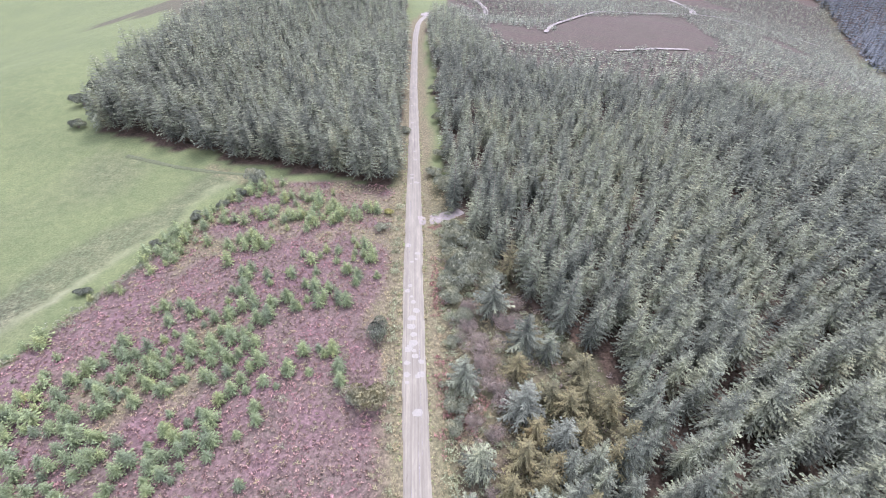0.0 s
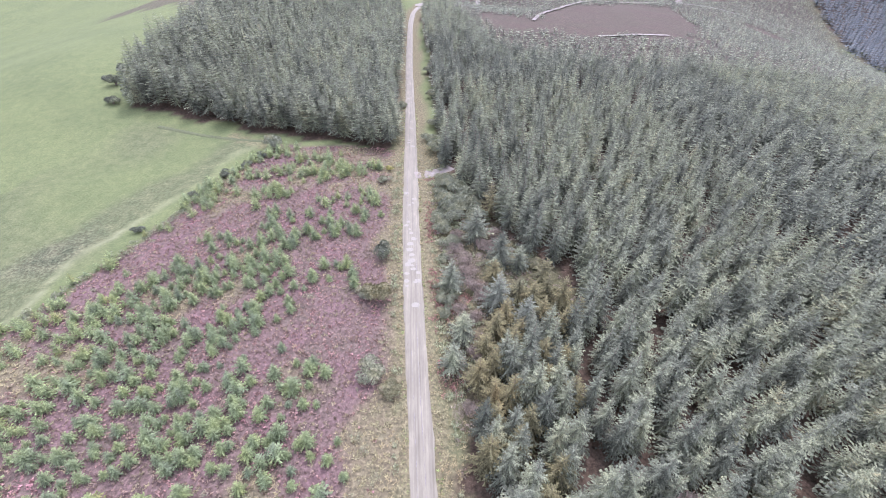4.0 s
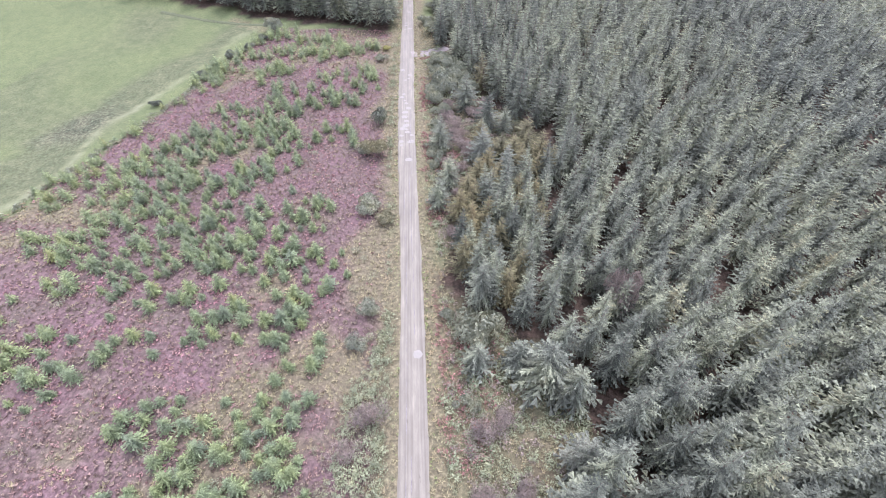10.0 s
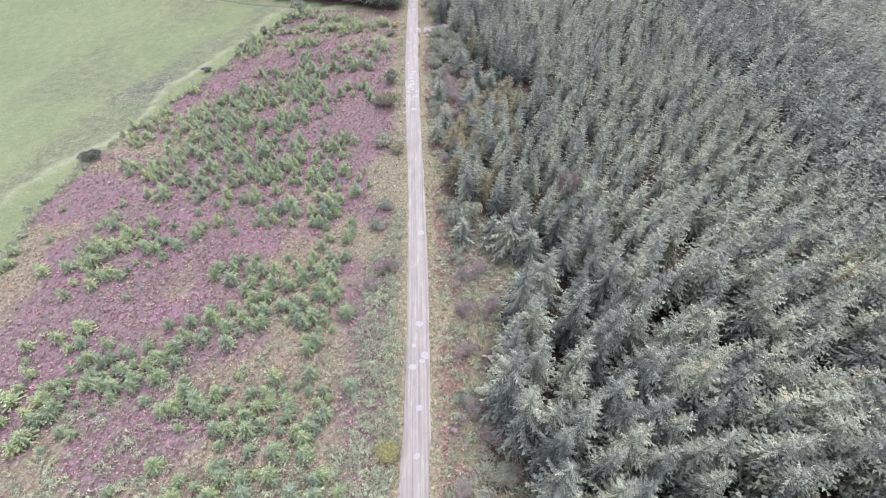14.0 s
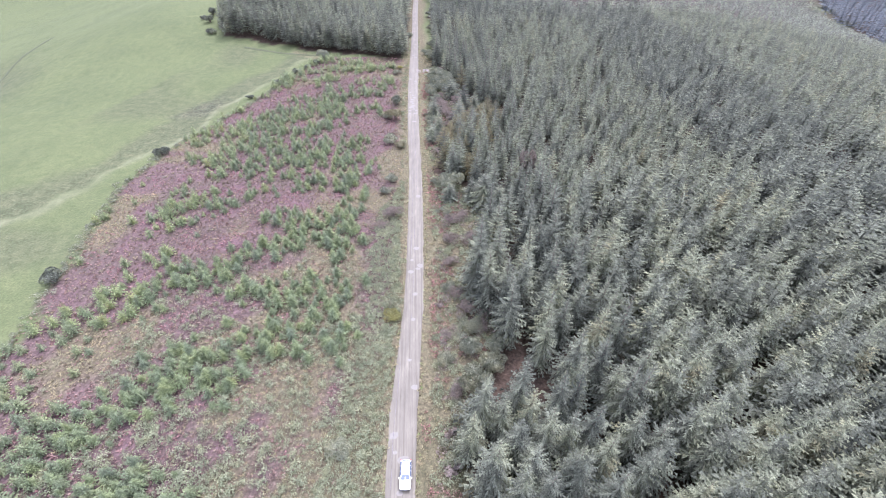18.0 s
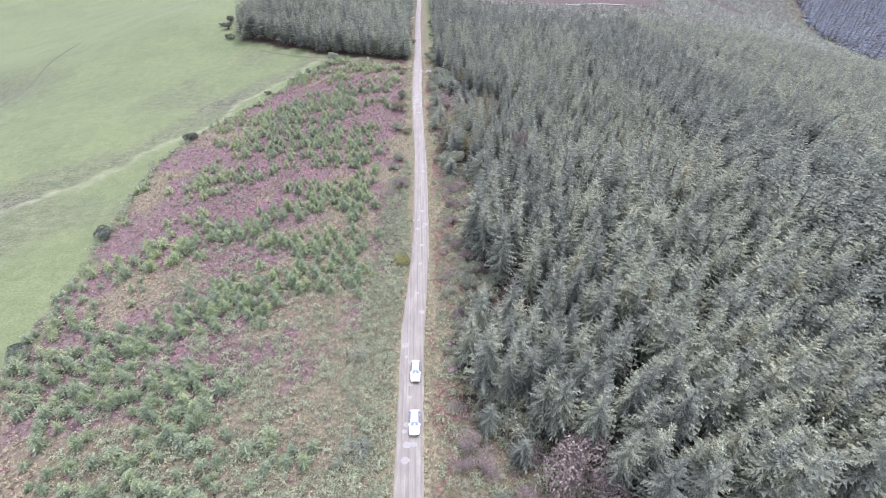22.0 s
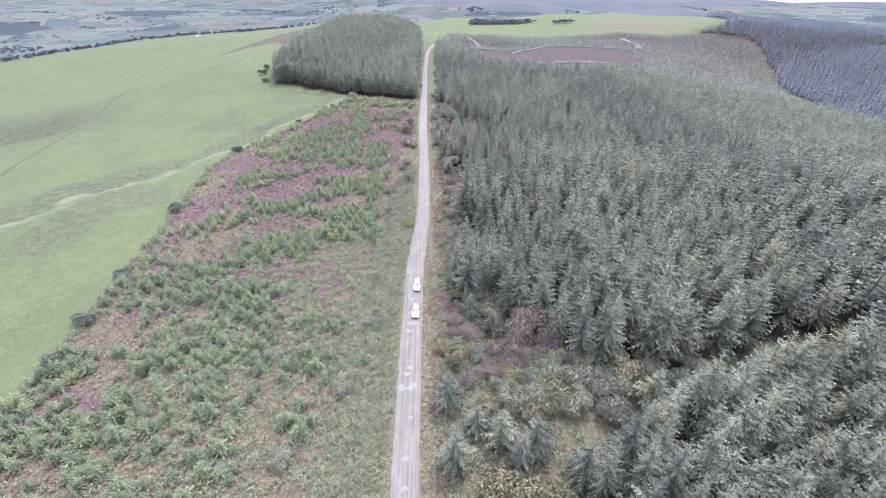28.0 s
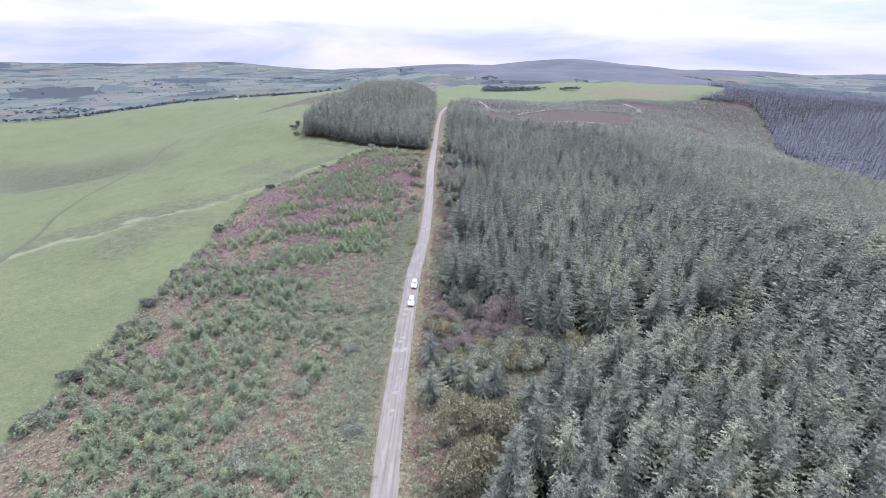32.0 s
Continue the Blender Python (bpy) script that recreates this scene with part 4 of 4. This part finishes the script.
x, y = grid_places(3, 34, -260, 0, 1.7, 0.5, rng)
keep = ~inside(x, y, WOOD_EAST) & ~inside(x, y, WOOD_NEAR) & (np.abs(x - road_x(y)) > 5.5) & (rng.random(len(x)) < 0.5)
stuff("brown_undergrowth", scatter([shrub(rng, 1.0, 0.7, 44, 0.19, 0.5) for _ in range(6)], on_land(x[keep], y[keep]), rng, (0.5, 1.2)), BARE, "reddish-brown bracken and twigs beside the lane", "scrub")

# the low hedge between the plot and the pasture
fence_line = np.array([(x - 0.6, y) for x, y in PLOT[1:15]], float)
d = np.r_[0, np.cumsum(np.hypot(*np.diff(fence_line, axis=0).T))]
s = np.arange(0, d[-1], 0.55)
x = np.interp(s, d, fence_line[:, 0]) + rng.normal(0, 0.9, len(s))
y = np.interp(s, d, fence_line[:, 1]) + rng.normal(0, 0.6, len(s))
keep = rng.random(len(s)) < 0.75 + 0.4 * soft_noise(x, y, 14, 97)
stuff("boundary_hedge", scatter([shrub(rng, 1.0, 0.9, 60, 0.18, 0.3) for _ in range(6)], on_land(x[keep], y[keep]), rng, (0.5, 1.2)), WILLOW, "low grey-green hedge between heather and pasture", "hedge")

# young trees in the felled ground beyond the east wood
x, y = grid_places(30, 710, 30, 730, 5.4, 0.3, rng)
keep = inside(x, y, CLEARING) & ~inside(x, y, WOOD_EAST) & (soft_noise(x, y, 80, 71) + 0.3 * soft_noise(x, y, 25, 72) > -0.55) & ~inside(x + 12 * soft_noise(x, y, 18, 73), y + 12 * soft_noise(x, y, 18, 74), [(98, 250), (125, 310), (155, 350), (183, 373), (312, 447), (241, 246), (176, 222), (129, 212)])
stuff("replanted_spruces", scatter([conifer(rng, 3.6, 1.8, 3, 5, 1) for _ in range(5)], on_land(x[keep], y[keep]), rng, (0.7, 1.4), (1.0, 1.4)), SPRUCE, "rows of young spruces on felled ground", "young trees")

# copses on the northern fields, and woods and hedge trees across the valley
lump = [shrub(rng, 5, 8, 26, 2.6, 0.2) for _ in range(5)]
x, y = grid_places(60, 330, 700, 1040, 7, 0.4, rng)
keep = inside(x, y, [(95, 830), (110, 940), (200, 930), (260, 880), (150, 850)]) | inside(x, y, [(280, 800), (300, 830), (330, 800)]) | ((np.abs(y - 560 - 0.3 * x) < 8) & (rng.random(len(x)) < 0.3))
stuff("field_copses", scatter(lump, on_land(x[keep], y[keep]), rng, (0.7, 1.2)), HAZY_SPRUCE, "dark copses on the bright northern fields", "woodland")
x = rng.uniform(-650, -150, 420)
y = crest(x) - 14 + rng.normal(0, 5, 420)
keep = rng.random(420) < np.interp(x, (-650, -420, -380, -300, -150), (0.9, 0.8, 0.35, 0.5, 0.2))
stuff("skyline_trees", scatter(lump, on_land(x[keep], y[keep]), rng, (0.5, 0.85)), HAZY_SPRUCE, "line of dark trees along the far edge of the pasture", "woodland")
r0, a0 = rng.uniform(700, 4200, 24000), rng.uniform(-0.95, 0.95, 24000)
x, y = r0 * np.sin(a0), -310 + r0 * np.cos(a0)
keep = (land(x, y) < -75) & ((soft_noise(x, y, 330, 81) + 0.5 * soft_noise(x, y, 120, 82) > 0.50) | (rng.random(len(x)) < 0.03))
stuff("valley_woods", scatter(lump, on_land(x[keep], y[keep], 1.0), rng, (0.7, 1.3), (1.0, 1.8)), HAZY_SPRUCE, "scattered woods and hedge trees across the valley", "woodland")

# ---- tracks ----
stone = Mat("pale_gravel", 0.9, 0.2)
stone.colour(stone.ramp(stone.noise(0.8, 5.0, 0.65), ((0.3, (0.115, 0.104, 0.088)), (0.7, (0.195, 0.180, 0.160)))))
stone.bump(stone.noise(9.0, 4.0), 0.5, 0.05)


def strip(name, points, width, label, lift, step=3.0, material=None):
    pts = np.array(points, float)
    d = np.r_[0, np.cumsum(np.hypot(*np.diff(pts, axis=0).T))]
    s = np.arange(0, d[-1], step)
    cx, cy = np.interp(s, d, pts[:, 0]), np.interp(s, d, pts[:, 1])
    w = np.ones(5) / 5
    cx[2:-2], cy[2:-2] = np.convolve(cx, w, "valid"), np.convolve(cy, w, "valid")
    tx, ty = np.gradient(cx), np.gradient(cy)
    n = np.hypot(tx, ty)
    nx, ny = -ty / n, tx / n
    half = width * 0.5 * (1 + 0.15 * rng.normal(0, 1, len(s)))
    v = []
    for k, z in ((-1, -0.15), (-0.85, 0), (0.85, 0), (1, -0.15)):
        x, y = cx + nx * k * half, cy + ny * k * half
        v.append(np.stack([x, y, land(x, y) + lift + z], -1))
    v = np.stack(v, 1)
    q = np.arange(len(s) * 4).reshape(len(s), 4)
    f = np.stack([q[:-1, :-1], q[:-1, 1:], q[1:, 1:], q[1:, :-1]], -1).reshape(-1, 4)
    tagged(new(name, mesh_of(name, v, f, material or stone.m, True)), label, "track", kind="structure")


strip("track_junction", [(0.5, 2.5), (4, 3.0), (9, 5.0), (12.5, 8)], 4.2, "short pale gravel apron leaving the lane", 0.07, 1.0)
strip("track_end", [(8, 287), (14, 302), (22, 312), (30, 326)], 10.0, "pale gravel turning place at the lane's end", 0.4)
strip("track_bend", [(96, 250), (108, 282), (126, 314), (152, 348), (191, 398), (267, 445), (343, 483), (399, 495), (450, 482), (520, 470)], 3.6, "pale gravel forest track over felled ground", 0.9)
strip("track_branch", [(343, 483), (356, 512), (362, 548), (352, 585)], 8.0, "pale gravel forest track over felled ground", 0.9)
strip("track_west_end", [(36, 300), (60, 330), (75, 410), (62, 480)], 5.0, "pale gravel track through young trees", 0.8)

strip("track_lower", [(134, 209), (150, 215), (176, 226), (205, 240)], 3.0, "pale gravel track below the wood", 0.8)

trod = Mat("trodden_turf", 0.95, 0.15)
trod.colour(trod.ramp(trod.noise(1.5, 5.0, 0.7), ((0.3, (0.042, 0.050, 0.028)), (0.7, (0.078, 0.090, 0.046)))))
strip("path_field", [(-150, -175), (-161, -137), (-175, -112), (-191, -73), (-205, -17), (-225, 48), (-235, 101)], 1.8, "dark trodden path across the pasture", 0.17, 2.0, trod.m)
strip("path_ruts", [(-50, 28), (-58, 29), (-74, 32), (-92, 38)], 1.6, "muddy brown wheel ruts below the wood", 0.1, 1.5, trod.m)

# ---- patches and cracks of the lane ----
road_ob = bpy.data.objects["road"]
chip = Mat("pale_patch", 0.75, 0.35)
chip.colour(chip.ramp(chip.noise(2.5, 5.0, 0.7), ((0.3, (0.124, 0.120, 0.098)), (0.7, (0.158, 0.152, 0.126)))))
tar = Mat("dark_crack", 0.85, 0.3)
tar.colour(tar.ramp(tar.noise(4.0, 4.0), ((0.3, (0.07, 0.065, 0.06)), (0.7, (0.15, 0.14, 0.13)))))
CAMBER_X, CAMBER_Z = (-0.5, -0.46, -0.25, 0.0, 0.25, 0.46, 0.5), (-0.03, 0.03, 0.06, 0.085, 0.06, 0.03, -0.03)


def on_road(c, y, lift):
    """A point of the lane's surface; c runs from -0.5 to 0.5 across it."""
    x = road_x(y)
    return (float(x + c * road_w(y)), float(y), float(land(x, y) + np.interp(c, CAMBER_X, CAMBER_Z) + lift))


spots = [(y, c) for lo, hi, n in ((-54, -8, 26), (-228, -158, 20), (-158, -100, 8), (0, 120, 14), (-290, -228, 6)) for y, c in zip(rng.uniform(lo, hi, n), rng.choice((-0.2, 0.0, 0.2), n) + rng.normal(0, 0.07, n))]
for y, c in spots:
    a = np.arange(10) * 0.6283
    rr = rng.uniform(0.25, 0.6) * rng.uniform(0.8, 1.15, 10) * (1 + 0.5 * np.abs(np.cos(a)))
    ring = [on_road(float(np.clip(c + math.cos(b) * q / 4.3, -0.44, 0.44)), y + math.sin(b) * q * 1.1, 0.008) for b, q in zip(a, rr)]
    v = np.array(ring + [on_road(float(np.clip(c, -0.44, 0.44)), y, 0.012)])
    part("patch", mesh_of("patch", v, np.array([(i, (i + 1) % 10, 10) for i in range(10)]), chip.m), road_ob, "pale worn patch")
for c0, lo, hi in ((-0.22, -130, -62), (-0.24, -232, -196), (-0.05, -150, -118), (0.08, -100, -58), (-0.30, -185, -160), (0.22, -60, -20), (-0.2, -30, 12)):
    ys = np.arange(lo, hi, 0.7)
    c = c0 + np.cumsum(rng.normal(0, 0.003, len(ys)))
    w = rng.uniform(0.003, 0.016, len(ys)) * (rng.random(len(ys)) > 0.25)
    v = np.array([on_road(q + k * h, yy, 0.014) for yy, q, h in zip(ys, c, w) for k in (-1, 1)])
    f = np.array([(2 * i, 2 * i + 1, 2 * i + 3, 2 * i + 2) for i in range(len(ys) - 1)])
    part("crack", mesh_of("crack", v, f, tar.m), road_ob, "dark crack in the tarmac")

# ---- cars ----
paint = Mat("white_car_paint", 0.28, 0.5)
paint.colour(paint.ramp(paint.noise(3.0, 3.0), ((0.3, (0.74, 0.74, 0.75)), (0.7, (0.80, 0.80, 0.81)))))
paint.b.inputs["Coat Weight"].default_value = 0.5
pane = Mat("tinted_glass", 0.05, 0.6)
pane.colour((0.10, 0.13, 0.17))
rubber = Mat("tyre_rubber", 0.85, 0.3)
rubber.colour(rubber.ramp(rubber.noise(20.0), ((0.3, (0.02, 0.02, 0.02)), (0.7, (0.045, 0.045, 0.045)))))
alloy = Mat("wheel_alloy", 0.35, 0.5, 0.9)
alloy.colour((0.55, 0.55, 0.57))
trim = Mat("black_trim", 0.55, 0.4)
trim.colour((0.03, 0.03, 0.032))
lamp = Mat("lamp_glass", 0.08, 0.6)
lamp.colour((0.62, 0.64, 0.68))
tail = Mat("tail_lamp", 0.15, 0.5)
tail.colour((0.45, 0.03, 0.03))

# along the car from nose to tail: place, half width, sill, shoulder, roof edge half width, roof
CAR = ((-2.20, 0.66, 0.34, 0.58, 0.50, 0.62), (-2.10, 0.80, 0.24, 0.68, 0.62, 0.74), (-1.75, 0.88, 0.22, 0.80, 0.70, 0.88), (-1.05, 0.90, 0.22, 0.92, 0.74, 1.00), (-0.90, 0.90, 0.22, 0.94, 0.72, 1.06),
       (-0.30, 0.90, 0.22, 0.95, 0.62, 1.42), (0.10, 0.90, 0.22, 0.96, 0.62, 1.49), (1.20, 0.90, 0.22, 0.97, 0.61, 1.48), (1.75, 0.89, 0.22, 0.97, 0.60, 1.42), (2.05, 0.87, 0.24, 0.96, 0.62, 1.10), (2.18, 0.80, 0.34, 0.90, 0.62, 0.94))


def box(lo, hi, bevel=0.02):
    bm = bmesh.new()
    bmesh.ops.create_cube(bm, size=1)
    for v in bm.verts:
        v.co = Vector([(a + b) / 2 + (b - a) * c for a, b, c in zip(lo, hi, v.co)])
    if bevel:
        bmesh.ops.bevel(bm, geom=bm.edges[:], offset=bevel, segments=2, affect="EDGES", profile=0.5)
    return bm


def bm_part(name, bm, material, parent, label="", smooth=False):
    m = bpy.data.meshes.new(name)
    for f in bm.faces:
        f.smooth = smooth
    bm.to_mesh(m)
    bm.free()
    m.materials.append(material)
    return part(name, m, parent, label)


def sheet(name, corners, thick, material, parent, label=""):
    """A pane with thickness from its four corners."""
    bm = bmesh.new()
    a = [bm.verts.new(c) for c in corners]
    n = (a[1].co - a[0].co).cross(a[3].co - a[0].co).normalized() * thick
    b = [bm.verts.new(v.co - n) for v in a]
    bm.faces.new(a)
    bm.faces.new(b[::-1])
    for i in range(4):
        bm.faces.new((a[i], b[i], b[(i + 1) % 4], a[(i + 1) % 4]))
    return bm_part(name, bm, material, parent, label)


def make_car(label):
    root = tagged(new("estate_car"), label, "car", "cars on the lane")
    bm = bmesh.new()
    rows = []
    for y, w, sill, sh, rw, top in CAR:
        half = [(w * 0.9, sill), (w, sill + 0.16), (w, (sill + sh) / 2 + 0.08), (w * 0.96, sh), (rw, top - 0.05), (rw * 0.86, top), (0, top + 0.03)]
        rows.append([bm.verts.new((-x, y, z)) for x, z in half] + [bm.verts.new((x, y, z)) for x, z in half[-2::-1]])
    for a, b in zip(rows, rows[1:]):
        for i in range(len(a) - 1):
            bm.faces.new((a[i], a[i + 1], b[i + 1], b[i]))
        bm.faces.new((a[-1], a[0], b[0], b[-1]))
    bm.faces.new(rows[0][::-1])
    bm.faces.new(rows[-1])
    bmesh.ops.recalc_face_normals(bm, faces=bm.faces[:])
    body = bm_part("body", bm, paint.m, root, "glossy white body", True)
    sheet("windscreen", [(-0.68, -0.92, 1.075), (0.68, -0.92, 1.075), (0.56, -0.31, 1.445), (-0.56, -0.31, 1.445)], 0.03, pane.m, root, "sloping tinted windscreen")
    sheet("rear_window", [(0.58, 2.07, 1.11), (-0.58, 2.07, 1.11), (-0.54, 1.80, 1.40), (0.54, 1.80, 1.40)], 0.03, pane.m, root)
    for s in (-1, 1):
        for y0, y1, t0, t1 in ((-0.62, 0.28, -0.22, 0.28), (0.36, 1.12, 0.36, 1.12), (1.20, 1.86, 1.20, 1.66)):
            q = [(s * 0.885, y0, 0.985), (s * 0.885, y1, 0.985), (s * 0.655, t1, 1.40), (s * 0.655, t0, 1.39)]
            sheet("side_window", q if s > 0 else q[::-1], 0.03, pane.m, root)
        bm_part("roof_rail", box((s * 0.56 - 0.025, -0.1, 1.49), (s * 0.56 + 0.025, 1.6, 1.55), 0.01), trim.m, root)
        m = bm_part("door_mirror", box((s * 0.98 - 0.1, -0.72, 0.95), (s * 0.98 + 0.1, -0.56, 1.10), 0.03), paint.m, root)
        bm_part("headlight", box((s * 0.60 - 0.17, -2.19, 0.60), (s * 0.60 + 0.17, -2.02, 0.74), 0.04), lamp.m, root, "clear headlight")
        bm_part("tail_light", box((s * 0.76 - 0.08, 2.06, 0.72), (s * 0.76 + 0.08, 2.19, 0.98), 0.03), tail.m, root, "red tail light")
        for y in (-1.36, 1.34):
            bm = bmesh.new()
            bmesh.ops.create_cone(bm, cap_ends=True, segments=20, radius1=0.32, radius2=0.32, depth=0.22, matrix=Matrix.Translation((s * 0.82, y, 0.32)) @ Matrix.Rotation(radians(90), 4, "Y"))
            bmesh.ops.bevel(bm, geom=[e for e in bm.edges if len(e.link_faces) == 2 and any(len(f.verts) > 4 for f in e.link_faces)], offset=0.03, segments=2, affect="EDGES")
            wheel = bm_part("wheel", bm, rubber.m, root, "black tyre", True)
            bm = bmesh.new()
            bmesh.ops.create_cone(bm, cap_ends=True, segments=16, radius1=0.21, radius2=0.18, depth=0.04, matrix=Matrix.Translation((s * 0.94, y, 0.32)) @ Matrix.Rotation(radians(90 * s), 4, "Y"))
            bm_part("rim", bm, alloy.m, wheel, "grey alloy rim")
    bm_part("grille", box((-0.40, -2.225, 0.50), (0.40, -2.12, 0.60), 0.02), trim.m, root)
    bm_part("bumper", box((-0.72, -2.23, 0.28), (0.72, -2.06, 0.44), 0.05), trim.m, root)
    bm_part("number_plate", box((-0.26, -2.245, 0.42), (0.26, -2.215, 0.51), 0.008), lamp.m, root)
    return root


CAR_SPOTS = ((0.17, -181.5), (0.17, -191.8))
for k, (c, y) in enumerate(CAR_SPOTS):
    ob = make_car("white estate car with dark windows and roof rails on the lane" if k else "white hatchback-like estate car following along the lane")
    x, yy, z = on_road(c, y, 0.01)
    slope = math.degrees(math.atan2(float(road_x(y + 2) - road_x(y - 2)), 4.0))
    ob.matrix_basis = pose(x, yy, z, 0, 0, -slope)

# ---- a small shelter on the pasture's far edge ----
shelter = tagged(new("field_shelter"), "small white field shelter with a pale roof on far pasture", "shed", "")
for lo, hi in (((-2.6, -1.5, 0), (-2.5, 1.5, 2.3)), ((2.5, -1.5, 0), (2.6, 1.5, 2.3)), ((-2.5, 1.4, 0), (2.5, 1.5, 2.3)), ((-2.5, -1.5, 0), (-0.8, -1.4, 2.3)), ((0.8, -1.5, 0), (2.5, -1.4, 2.3))):
    bm_part("wall", box(lo, hi, 0.01), paint.m, shelter)
bm_part("roof", box((-2.9, -1.8, 2.3), (2.9, 1.8, 2.45), 0.03), lamp.m, shelter, "pale metal roof")
shelter.matrix_basis = pose(-372, 515, float(land(-372, 515)) - 0.1, 0, 0, 35)
